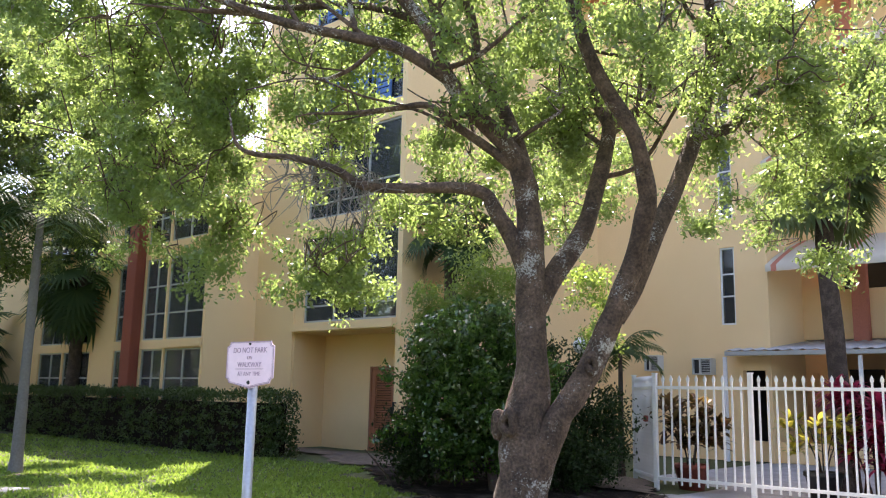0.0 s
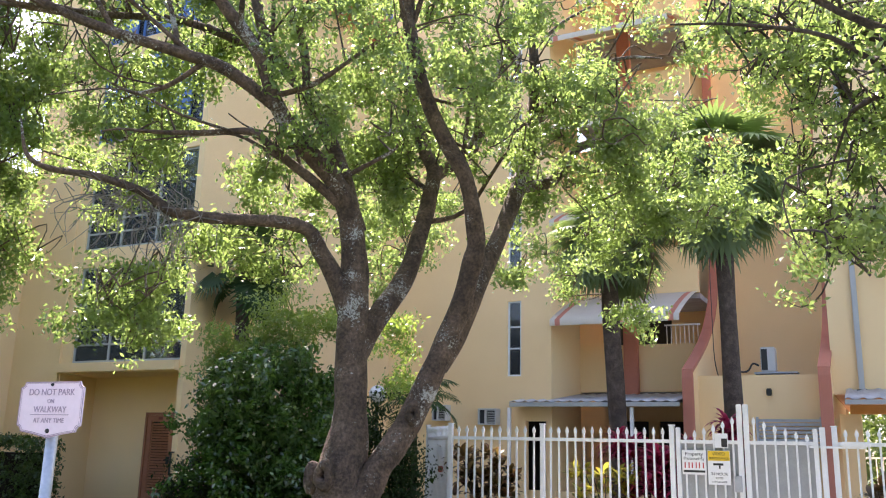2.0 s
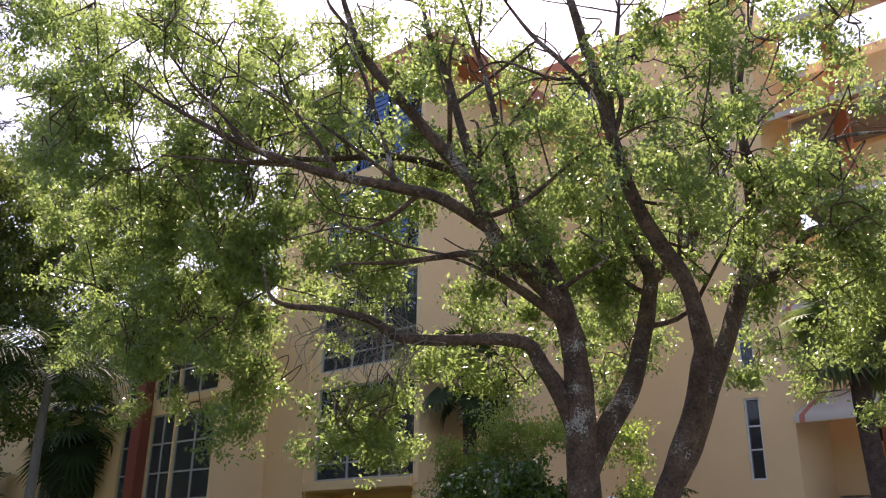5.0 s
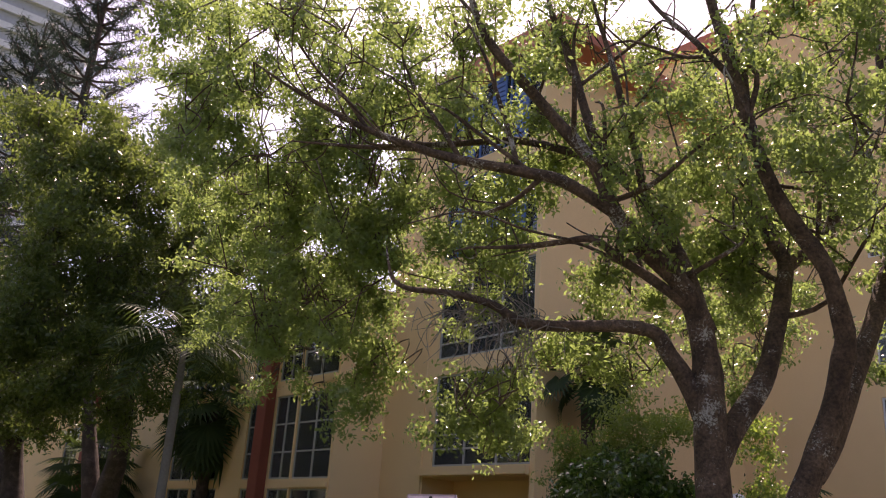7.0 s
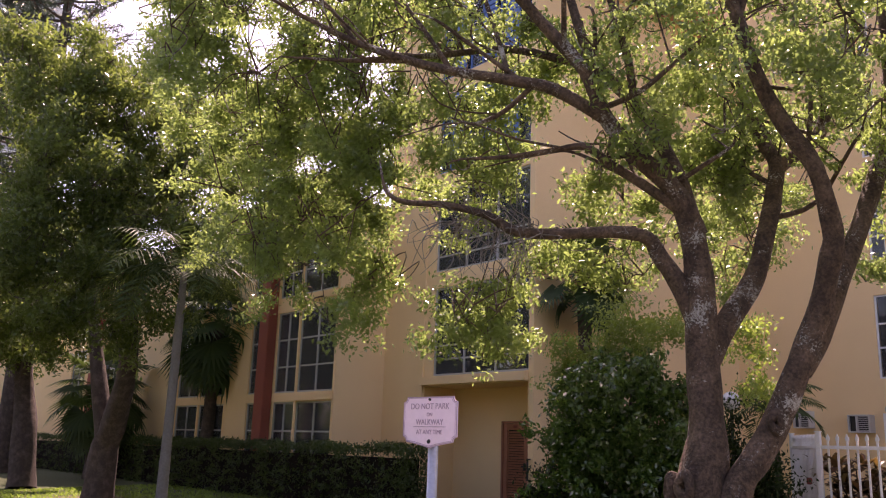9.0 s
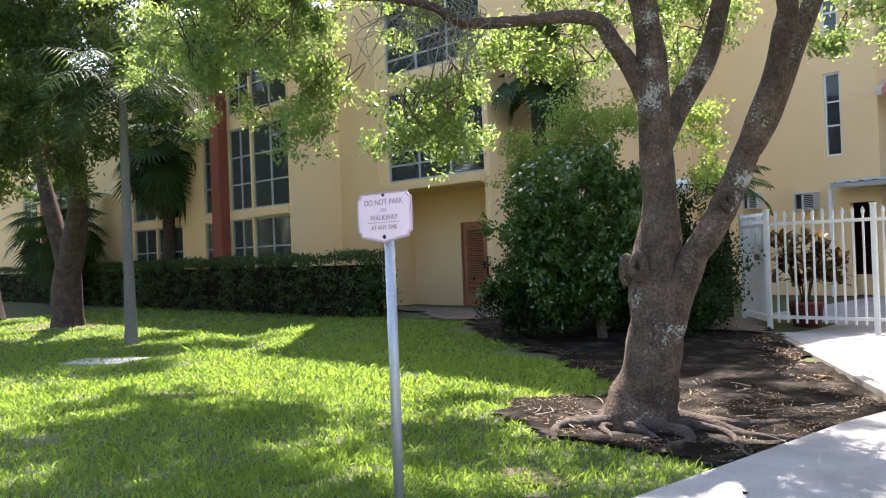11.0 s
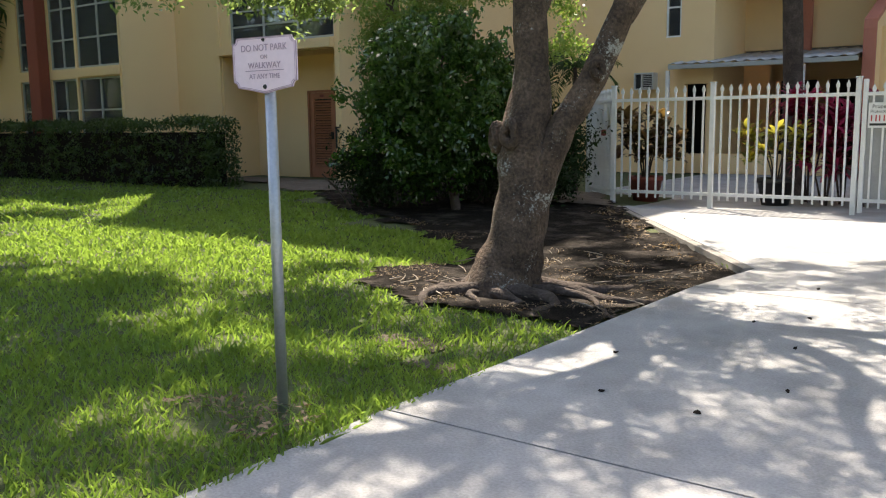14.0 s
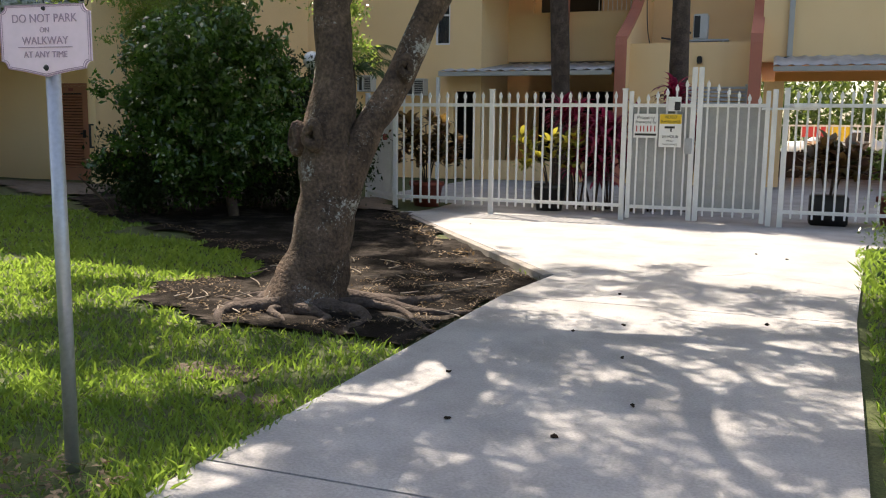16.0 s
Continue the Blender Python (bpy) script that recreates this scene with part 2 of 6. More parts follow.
def leaf_cloud(rng, centres, spread, per, size, aspect=0.45, droop=0.3):
    """Leaves in clumps: each a folded four-cornered blade."""
    n = len(centres) * per
    c = np.repeat(centres, per, axis=0)
    c = c + rng.normal(0, 1, (n, 3)) * (spread * np.array([1, 1, 0.75]))
    d = rng.normal(0, 1, (n, 3))
    d[:, 2] -= droop * 2
    d /= np.linalg.norm(d, axis=1)[:, None]
    u = rng.normal(0, 1, (n, 3))
    u[:, 2] += 0.8
    s = np.cross(d, u)
    s /= np.linalg.norm(s, axis=1)[:, None] + 1e-9
    nrm = np.cross(s, d)
    ln = size * rng.uniform(0.65, 1.25, n)[:, None]
    w = ln * aspect * 0.5
    co = np.stack([c - d * ln * 0.5, c + s * w + nrm * w * 0.35, c + d * ln * 0.5, c - s * w + nrm * w * 0.35], axis=1).reshape(-1, 3)
    faces = np.arange(n * 4).reshape(n, 4)
    return co, faces


def blob_points(rng, blobs, density, clump=11, loose=0.15):
    """Clump centres strewn through the ellipsoids (x, y, z, rx, ry, rz, thickness): sprays of clumps with gaps between the sprays."""
    out = []
    for x, y, z, rx, ry, rz, th in blobs:
        k = max(2, int(density * th * (rx * ry * rz) ** (2 / 3) / clump))
        v = rng.normal(0, 1, (k, 3))
        v /= np.linalg.norm(v, axis=1)[:, None]
        r = rng.uniform(0.1, 1.15, k) ** 0.6
        lump = 1 + 0.25 * np.sin(5 * v[:, 0] + 3 * v[:, 2] + x) * np.cos(4 * v[:, 1] + z)
        c = np.array([x, y, z]) + v * (r * lump)[:, None] * np.array([rx, ry, rz])
        way = v * np.array([1, 1, 0.6]) + rng.normal(0, 0.5, (k, 3))
        run = rng.uniform(-1, 1, (k, clump, 1)) * loose * 1.5
        out.append((c[:, None, :] + way[:, None, :] * run + rng.normal(0, loose * 0.5, (k, clump, 3))).reshape(-1, 3))
    return np.concatenate(out)


def tube(pts, radii, sides=10, rough=0.06, seed=0, steps=4):
    """A tapering limb through points, bent smoothly, with an uneven skin."""
    P = np.array(pts, float)
    R = np.array(radii, float)
    Q, S = [], []
    n = len(P)
    for i in range(n - 1):
        p0, p1, p2, p3 = P[max(i - 1, 0)], P[i], P[i + 1], P[min(i + 2, n - 1)]
        for k in range(steps):
            t = k / steps
            Q.append(0.5 * (2 * p1 + (p2 - p0) * t + (2 * p0 - 5 * p1 + 4 * p2 - p3) * t * t + (3 * p1 - p0 - 3 * p2 + p3) * t ** 3))
            S.append(R[i] * (1 - t) + R[i + 1] * t)
    Q.append(P[-1])
    S.append(R[-1])
    Q, S = np.array(Q), np.array(S)
    T = np.gradient(Q, axis=0)
    T /= np.linalg.norm(T, axis=1)[:, None]
    a = np.cross(T[0], [0.3, 1, 0.1])
    a /= np.linalg.norm(a)
    co = []
    for i in range(len(Q)):
        a = a - T[i] * a.dot(T[i])
        a /= np.linalg.norm(a)
        b = np.cross(T[i], a)
        for k in range(sides):
            w = 2 * math.pi * k / sides
            f = 1 + rough * 2 * noise.noise(Vector((math.cos(w) * 1.6 + seed, math.sin(w) * 1.6, i * 0.35)))
            co.append(Q[i] + (a * math.cos(w) + b * math.sin(w)) * S[i] * f)
    faces = []
    for i in range(len(Q) - 1):
        for k in range(sides):
            faces.append((i * sides + k, i * sides + (k + 1) % sides, (i + 1) * sides + (k + 1) % sides, (i + 1) * sides + k))
    return np.array(co), np.array(faces)


def joined(pieces):
    co, fa, off = [], [], 0
    for c, f in pieces:
        co.append(c)
        fa.append(f + off)
        off += len(c)
    return np.concatenate(co), np.concatenate(fa)


def wall(name, along, a0, a1, at, thick, z0, z1, holes, label, material=None, parent=None):
    """An upright wall along x or y with its front at `at`, its back `thick` behind it, and openings (a0, a1, z0, z1) through it."""
    As = sorted({a0, a1, *[h[0] for h in holes], *[h[1] for h in holes]})
    Zs = sorted({z0, z1, *[h[2] for h in holes], *[h[3] for h in holes]})
    As = [a for a in As if a0 <= a <= a1]
    Zs = [z for z in Zs if z0 <= z <= z1]
    solid = {}
    for i in range(len(As) - 1):
        for j in range(len(Zs) - 1):
            ca, cz = (As[i] + As[i + 1]) / 2, (Zs[j] + Zs[j + 1]) / 2
            solid[i, j] = not any(h[0] < ca < h[1] and h[2] < cz < h[3] for h in holes)
    bm = bmesh.new()

    def quad(*ps):
        vs = [bm.verts.new((a, d, z) if along == "x" else (d, a, z)) for a, d, z in ps]
        bm.faces.new(vs)
    f, b = at, at + thick
    for (i, j), s in solid.items():
        if not s:
            continue
        p, q, r, t = As[i], As[i + 1], Zs[j], Zs[j + 1]
        quad((p, f, r), (q, f, r), (q, f, t), (p, f, t))
        quad((p, b, r), (p, b, t), (q, b, t), (q, b, r))
        if not solid.get((i - 1, j), False):
            quad((p, f, r), (p, f, t), (p, b, t), (p, b, r))
        if not solid.get((i + 1, j), False):
            quad((q, f, r), (q, b, r), (q, b, t), (q, f, t))
        if not solid.get((i, j - 1), False):
            quad((p, f, r), (p, b, r), (q, b, r), (q, f, r))
        if not solid.get((i, j + 1), False):
            quad((p, f, t), (q, f, t), (q, b, t), (p, b, t))
    bmesh.ops.remove_doubles(bm, verts=bm.verts, dist=0.0005)
    bmesh.ops.recalc_face_normals(bm, faces=bm.faces)
    return tagged(finish(name, bm, material or YELLOW, parent), label, "wall", "", "structure")


# ---- ground ----
def ground_height(x, y):
    """The lawn: level by the walk, a little lower round the tree, rising to the building."""
    rise = 0.16 * min(1, max(0, (y - 6) / 5)) * min(1, max(0, (-4 - x) / 4))
    dip = -0.10 * math.exp(-(((x + 2.2) / 2.2) ** 2 + ((y - 6.8) / 3.0) ** 2))
    return rise + dip - 0.012 + 0.015 * noise.noise(Vector((x * 0.7, y * 0.7, 0)))


bm = bmesh.new()
xs = [-400, -120, -60, -45, -36] + [-30 + 0.5 * i for i in range(59)] + [-0.6, 3, 8, 30, 120, 400]
ys = [-400, -100, -30, -10, -4] + [-2 + 0.4 * i for i in range(45)] + [18, 40, 120, 400]
grid = [[bm.verts.new((x, y, (ground_height(x, y) if x < -0.6 else -0.03) if y < 14 and x > -40 else (-0.02 if y < 100 else -0.3))) for x in xs] for y in ys]
for j in range(len(ys) - 1):
    for i in range(len(xs) - 1):
        bm.faces.new((grid[j][i], grid[j][i + 1], grid[j + 1][i + 1], grid[j + 1][i]))
tagged(finish("ground", bm, TURF, smooth=True), "green lawn turf running out to the horizon", "ground", "", "structure")


def slab(name, outline, z0, z1, material, label, category="pavement"):
    bm = bmesh.new()
    lo = [bm.verts.new((x, y, z0)) for x, y in outline]
    hi = [bm.verts.new((x, y, z1)) for x, y in outline]
    bm.faces.new(hi)
    bm.faces.new(lo[::-1])
    for i in range(len(outline)):
        k = (i + 1) % len(outline)
        bm.faces.new((lo[i], lo[k], hi[k], hi[i]))
    bmesh.ops.recalc_face_normals(bm, faces=bm.faces)
    return tagged(finish(name, bm, material), label, category, "", "structure")


# The walk: slabs with open joints between them.
slab("pavement", [(-1.17, -9), (1.2, -9), (1.2, 2.19), (-1.17, 2.19)], -0.15, 0.0, CONCRETE, "pale grey broom-finished concrete walkway slab")
slab("pavement", [(-1.17, 2.205), (1.2, 2.205), (1.48, 5.9), (-1.06, 5.9)], -0.15, 0.0, CONCRETE, "pale grey concrete walkway slab dappled with shade")
slab("pavement", [(-1.06, 5.912), (1.48, 5.912), (1.97, 10.28), (4.5, 10.2), (4.5, 12.0), (-4.5, 12.0), (-0.9, 7.03)], -0.15, 0.0, CONCRETE, "pale grey concrete landing widening to the gate")
slab("pavement", [(-4.53, 12.012), (9, 12.012), (9, 33), (-6.2, 33), (-6.2, 14.3)], -0.15, -0.004, CONCRETE, "pale concrete courtyard paving behind the fence")
# Kerb along the slanting edge
bm = bmesh.new()
d = Vector((-3.6, 4.97, 0)).normalized()
nn = Vector((-d.y, d.x, 0))
p0, p1 = Vector((-0.92, 7.03, 0)), Vector((-4.6, 12.1, 0))
for a, b_ in ((p0, p0.lerp(p1, 0.3)), (p0.lerp(p1, 0.302), p0.lerp(p1, 0.65)), (p0.lerp(p1, 0.652), p1)):
    vs = [bm.verts.new(p + nn * w + Vector((0, 0, z))) for p in (a, b_) for w, z in ((0, -0.3), (0, 0.004), (0.09, 0.0), (0.11, -0.3))]
    for k in range(4):
        bm.faces.new((vs[k], vs[(k + 1) % 4], vs[4 + (k + 1) % 4], vs[4 + k]))
    bm.faces.new(vs[:4][::-1])
    bm.faces.new(vs[4:])
bmesh.ops.recalc_face_normals(bm, faces=bm.faces)
tagged(finish("kerb", bm, KERB), "weathered concrete kerb edging the planting bed", "kerb", "", "structure")


# ---- the building ----
def window(name, x0, x1, z0, z1, y, cols, rows, label, blind=True, glass=None, bars=None):
    """A window in a wall along x: frame, bars and panes set 6 cm into the opening."""
    w = group(name, ((x0 + x1) / 2, y, z0), label, "window", "", "structure")
    inv = Matrix.Translation((-(x0 + x1) / 2, -y, -z0))
    fw = 0.045
    bm = bmesh.new()
    box(bm, x0 + 0.003, x1 - 0.003, y + 0.04, y + 0.10, z0 + 0.003, z0 + fw)
    box(bm, x0 + 0.003, x1 - 0.003, y + 0.04, y + 0.10, z1 - fw, z1 - 0.003)
    box(bm, x0 + 0.003, x0 + fw, y + 0.042, y + 0.098, z0 + fw, z1 - fw)
    box(bm, x1 - fw, x1 - 0.003, y + 0.042, y + 0.098, z0 + fw, z1 - fw)
    bm.transform(inv)
    part("window_frame", bm, bars or FRAME, w)
    cx = [x0 + fw + (x1 - x0 - 2 * fw) * c for c in cols]
    cz = [z0 + fw + (z1 - z0 - 2 * fw) * r for r in rows]
    for c in cx[1:-1]:
        bm = boxed(c - 0.025, c + 0.025, y + 0.045, y + 0.095, z0 + fw, z1 - fw)
        bm.transform(inv)
        part("mullion", bm, bars or FRAME, w)
    for c in cz[1:-1]:
        bm = boxed(x0 + fw, x1 - fw, y + 0.05, y + 0.09, c - 0.02, c + 0.02)
        bm.transform(inv)
        part("glazing_bar", bm, bars or FRAME, w)
    for i in range(len(cx) - 1):
        for j in range(len(cz) - 1):
            bm = boxed(cx[i], cx[i + 1], y + 0.068, y + 0.072, cz[j], cz[j + 1])
            bm.transform(inv)
            part("pane", bm, glass or GLASS, w)
    if blind:
        bm = boxed(x0 + 0.02, x1 - 0.02, y + 0.16, y + 0.17, z0 + 0.02, z1 - 0.02)
        bm.transform(inv)
        part("blind", bm, BLIND, w)
    return w


def ledge(name, x0, x1, y0, y1, z0, z1, label, material=None):
    return tagged(finish(name, boxed(x0, x1, y0, y1, z0, z1, 0.012), material or YELLOW), label, "ledge", "", "structure")


# Low wing: front at y = 11
LOW_TOP = 7.75
holes, wins = [], []
for s in range(3):
    zf, zt = ((1.0, 2.52) if s == 0 else (2.76 + 2.6 * (s - 1), 4.95 + 2.6 * (s - 1)))
    for x0, x1, c in ((-20.78, -20.1, (0, 1)), (-19.3, -18.2, (0, 0.5, 1)), (-18.12, -16.4, (0, 0.5, 1)), (-23.9, -22.2, (0, 0.5, 1)), (-25.6, -24.0, (0, 0.5, 1)),
                      (-32.6, -30.9, (0, 0.5, 1)), (-36.6, -34.9, (0, 0.5, 1))):
        holes.append((x0, x1, zf, zt))
        wins.append((x0, x1, zf, zt, c, (0, 0.5, 1) if s == 0 else (0, 0.31, 0.66, 1)))
wall("wall_low_wing", "x", -60, -16.3, 11.0, 0.25, 0, LOW_TOP, holes, "yellow stucco wall of the lower wing")
wall("wall_low_return", "y", 11.25, 12.5, -16.55, 0.25, 0, LOW_TOP, [], "shaded yellow stucco return wall")
for k, (x0, x1, z0, z1, c, r) in enumerate(wins):
    window("window_%d" % (k + 1), x0, x1, z0, z1, 11.0, c, r, "grey-framed window with dim blinds in a yellow wall")
for s in range(2):
    z = 2.52 + 2.6 * s
    ledge("trim", -18.16, -16.36, 10.93, 10.998, z + 0.02, z + 0.22, "yellow stucco sill band between windows")
for x in (-20.07, -33.9):
    tagged(finish("trim", boxed(x + 0.22, x + 0.72, 10.72, 10.997, 0, LOW_TOP, 0.015), PILASTER_RED), "terracotta-red painted pilaster on the yellow wall", "pilaster", "", "structure")
tagged(finish("roof", boxed(-60, -16.3, 11.25, 30, LOW_TOP - 0.3, LOW_TOP), CONCRETE), "flat roof of the lower wing", "roof", "", "structure")
tagged(finish("trim", boxed(-60, -16.2, 10.85, 11.35, LOW_TOP + 0.003, LOW_TOP + 0.2, 0.02), TERRACOTTA), "terracotta-red parapet capping", "parapet", "", "structure")

# Tall bay: front at y = 12.5, with an open recess at the foot
TOP = 13.2
ch = [(-14.62, -11.12, -0.1, 2.9)]
cw = []
for s in range(4):
    z0 = 3.14 + 2.55 * s
    z1 = z0 + (2.15 if s == 0 else 2.1)
    ch.append((-14.34, -11.12, z0, z1))
    cw.append((z0, z1, s))
wall("wall_bay", "x", -16.3, -10.97, 12.5, 0.25, 0, TOP - 0.255, ch, "pale yellow stucco wall of the projecting bay")
for z0, z1, s in cw:
    window("window_bay_%d" % (s + 1), -14.34, -11.12, z0, z1, 12.5, (0, 0.33, 0.67, 1), (0, 0.17, 0.33, 1) if s < 2 else (0, 0.5, 1),
           "wide grey-framed window reflecting trees" if s < 2 else "wide window with blue shutters", False, None, None if s < 2 else BLUE)
    if s >= 2:
        for x in (-13.6, -12.5, -11.7):
            sh = group("blue_shutter", (x, 12.49, z0), "blue painted louvred shutter beside the window", "shutter", "blue shutters")
            for k in range(14):
                part("slat", boxed(-0.2, 0.2, -0.05, -0.02, 0.06 + 0.14 * k, 0.17 + 0.14 * k), BLUE, sh)
            part("shutter_frame", box(boxed(-0.24, -0.205, -0.06, -0.005, 0, 2.08), 0.205, 0.24, -0.06, -0.005, 0, 2.08), BLUE, sh)
ledge("trim", -14.66, -11.11, 12.36, 12.498, 2.92, 3.12, "projecting pale stucco sill under the wide window")
tagged(finish("trim", boxed(-14.72, -14.66, 12.45, 12.497, 0.1, TOP - 0.3), YELLOW), "thin conduit-like stucco corner bead", "trim", "", "structure")
wall("wall_recess_back", "x", -14.62, -11.23, 13.5, 0.2, -0.1, 2.9, [(-12.95, -12.07, 0.1, 2.12)], "yellow stucco back wall of the entrance recess")
wall("wall_recess_left", "y", 12.75, 13.7, -14.87, 0.25, -0.1, 2.9, [], "shaded yellow recess side wall")
tagged(finish("ceiling", boxed(-14.62, -11.12, 12.75, 13.5, 2.9, 3.0), YELLOW), "yellow soffit over the recess", "ceiling", "", "structure")
slab("floor", [(-14.62, 12.3), (-10.97, 12.3), (-10.97, 13.5), (-14.62, 13.5)], -0.1, 0.1, mat("red_step", (0.30, 0.15, 0.09), 0.9, 0.2, 3, 40, 0.3, second=(0.36, 0.28, 0.2)), "worn reddish step of the recess", "step")
wall("wall_bay_return", "y", 12.75, 20.6, -11.22, 0.25, 0, TOP, [], "shaded yellow stucco side wall of the bay")
tagged(finish("trim", boxed(-16.5, -10.2, 12.2, 12.75, TOP - 0.25, TOP + 0.4, 0.02), TERRACOTTA), "terracotta-red roof capping", "parapet", "", "structure")
tagged(finish("trim", boxed(-11.3, -10.2, 12.76, 20.5, TOP + 0.003, TOP + 0.4, 0.02), TERRACOTTA), "terracotta-red roof capping", "parapet", "", "structure")
tagged(finish("roof", boxed(-16.5, -11.22, 12.75, 30, TOP - 0.3, TOP), CONCRETE), "flat roof of the tall bay", "roof", "", "structure")
wall("wall_bay_side", "y", 12.75, 30, -16.55, 0.25, LOW_TOP, TOP, [], "yellow stucco side wall above the lower roof")

# Rear range: front at y = 20.6
TOP_REAR = 17.0
rh = [(-7.27, -6.87, 3.42, 5.45), (-7.27, -6.87, 6.2, 8.2), (-7.27, -6.87, 9.0, 11.0), (-7.27, -6.87, 11.7, 13.7), (-6.75, -6.15, -0.1, 2.25)]
wall("wall_rear", "x", -10.97, -6.02, 20.6, 0.25, 0, TOP_REAR, rh, "sunless pale yellow stucco wall of the rear range")
for k, (x0, x1, z0, z1) in enumerate(rh[:4]):
    window("window_rear_%d" % (k + 1), x0, x1, z0, z1, 20.6, (0, 1), (0, 0.36, 0.66, 1), "narrow tall window with white frame", k == 1, None, WHITE)
wall("wall_rear_upper", "x", -16.5, -10.975, 20.6, 0.25, TOP + 0.41, TOP_REAR, [(-12.1, -11.3, 14.6, 16.4)], "yellow stucco wall rising behind the bay roof")
window("window_upper", -12.1, -11.3, 14.6, 16.4, 20.6, (0, 0.5, 1), (0, 0.5, 1), "upper window with blue frame", True, None, BLUE)
tagged(finish("trim", boxed(-16.6, -5.9, 20.4, 20.9, TOP_REAR + 0.003, TOP_REAR + 0.4, 0.02), TERRACOTTA), "terracotta-red roof capping", "parapet", "", "structure")
wall("wall_rear_return", "y", 20.85, 23.0, -6.27, 0.25, 0, TOP_REAR, [], "shaded yellow return wall beside the balconies")
for s in range(5):
    z = 3.15 + 2.7 * s
    wall("wall_balcony", "x", -6.02, -2.62, 23.0, 0.15, z, z + 1.3, [], "plain yellow balcony parapet")
    tagged(finish("floor", boxed(-6.02, -2.62, 23.15, 25.4, z - 0.15, z), CONCRETE), "concrete balcony floor", "floor", "", "structure")
wall("wall_balcony_back", "x", -6.02, -2.62, 25.4, 0.2, 0, TOP_REAR, [(-5.9, -4.7, 0, 2.45), (-4.4, -2.9, 0, 2.45), (-5.95, -3.9, 4.3, 6.0)], "brown-yellow wall at the back of the balconies")
tagged(finish("trim", boxed(-4.69, -4.31, 22.75, 22.997, 3.05, TOP_REAR, 0.015), TERRACOTTA), "terracotta-red balcony pilaster", "pilaster", "", "structure")
tagged(finish("roof", boxed(-16, 9, 25.61, 30, TOP_REAR - 0.3, TOP_REAR), CONCRETE), "flat roof of the rear range", "roof", "", "structure")


def fin_wall(x):
    """A buttress wall with a red edge that sweeps back as it climbs."""
    prof = [(20.45, 0), (20.45, 2.0), (20.45, 3.3)] + [(20.45 + 4.7 * (1 - math.exp(-((0.45 * k) ** 1.15) / 1.5)), 3.45 + 0.45 * k) for k in range(16)]
    prof += [(25.15, TOP_REAR), (27.6, TOP_REAR), (27.6, 0)]
    f = group("fin_wall", (x, 20.45, 0), "yellow stucco buttress wall with sweeping terracotta edge", "buttress", "buttress walls", "structure")
    bm = bmesh.new()
    L = [bm.verts.new((-0.1, y - 20.45, z)) for y, z in prof]
    R = [bm.verts.new((0.1, y - 20.45, z)) for y, z in prof]
    bm.faces.new(L)
    bm.faces.new(R[::-1])
    for i in range(len(prof)):
        k = (i + 1) % len(prof)
        bm.faces.new((L[i], R[i], R[k], L[k]))
    bmesh.ops.recalc_face_normals(bm, faces=bm.faces)
    part("body", bm, YELLOW, f)
    bm = bmesh.new()
    edge = prof[:-2]
    rows = []
    for i, (y, z) in enumerate(edge):
        q = edge[min(i + 1, len(edge) - 1)]
        p = edge[max(i - 1, 0)]
        dy, dz = q[0] - p[0], q[1] - p[1]
        ln = math.hypot(dy, dz)
        oy, oz = -dz / ln * 0.06, dy / ln * 0.06
        rows.append([bm.verts.new((sx, y - 20.45 + o * oy, z + o * oz)) for sx, o in ((-0.13, -0.6), (-0.13, 1), (0.13, 1), (0.13, -0.6))])
    for i in range(len(rows) - 1):
        for k in range(4):
            bm.faces.new((rows[i][k], rows[i][(k + 1) % 4], rows[i + 1][(k + 1) % 4], rows[i + 1][k]))
    bmesh.ops.recalc_face_normals(bm, faces=bm.faces)
    part("edge", bm, TERRACOTTA, f, "terracotta-red painted edge")
    return f


fin_wall(-2.5)
fin_wall(0.52)
wall("wall_terrace", "x", -2.4, 0.42, 21.2, 0.2, 0, 3.4, [], "yellow stucco wall below the equipment ledge")
tagged(finish("floor", boxed(-2.4, 0.42, 21.4, 25.4, 3.2, 3.397), CONCRETE), "equipment ledge floor", "floor", "", "structure")
wall("wall_between_fins", "x", -2.4, 0.42, 25.4, 0.2, 3.0, TOP_REAR, [], "plain pale yellow stucco wall between the buttresses")
wall("wall_right_upper", "x", 0.62, 9.0, 21.6, 0.25, 2.95, TOP_REAR, [(2.2, 5.6, 4.7, 6.3), (2.2, 5.6, 7.4, 9.2)], "yellow stucco wall over the open passage")
wall("wall_right_end", "x", 9.0, 40, 21.6, 0.25, 0, TOP_REAR, [], "yellow stucco wall")
tagged(finish("ceiling", boxed(0.62, 9.0, 21.85, 30, 2.95, 3.15), ORANGE), "orange-painted soffit of the passage", "ceiling", "", "structure")
tagged(finish("trim", boxed(0.95, 9.0, 21.5, 21.84, 2.5, 2.7), ORANGE), "orange beam over the passage", "beam", "", "structure")
for x in (0.72, 8.6):
    tagged(finish("trim", boxed(x, x + 0.45, 21.5, 22.0, 0, 2.49), YELLOW), "yellow pier of the passage", "pier", "", "structure")


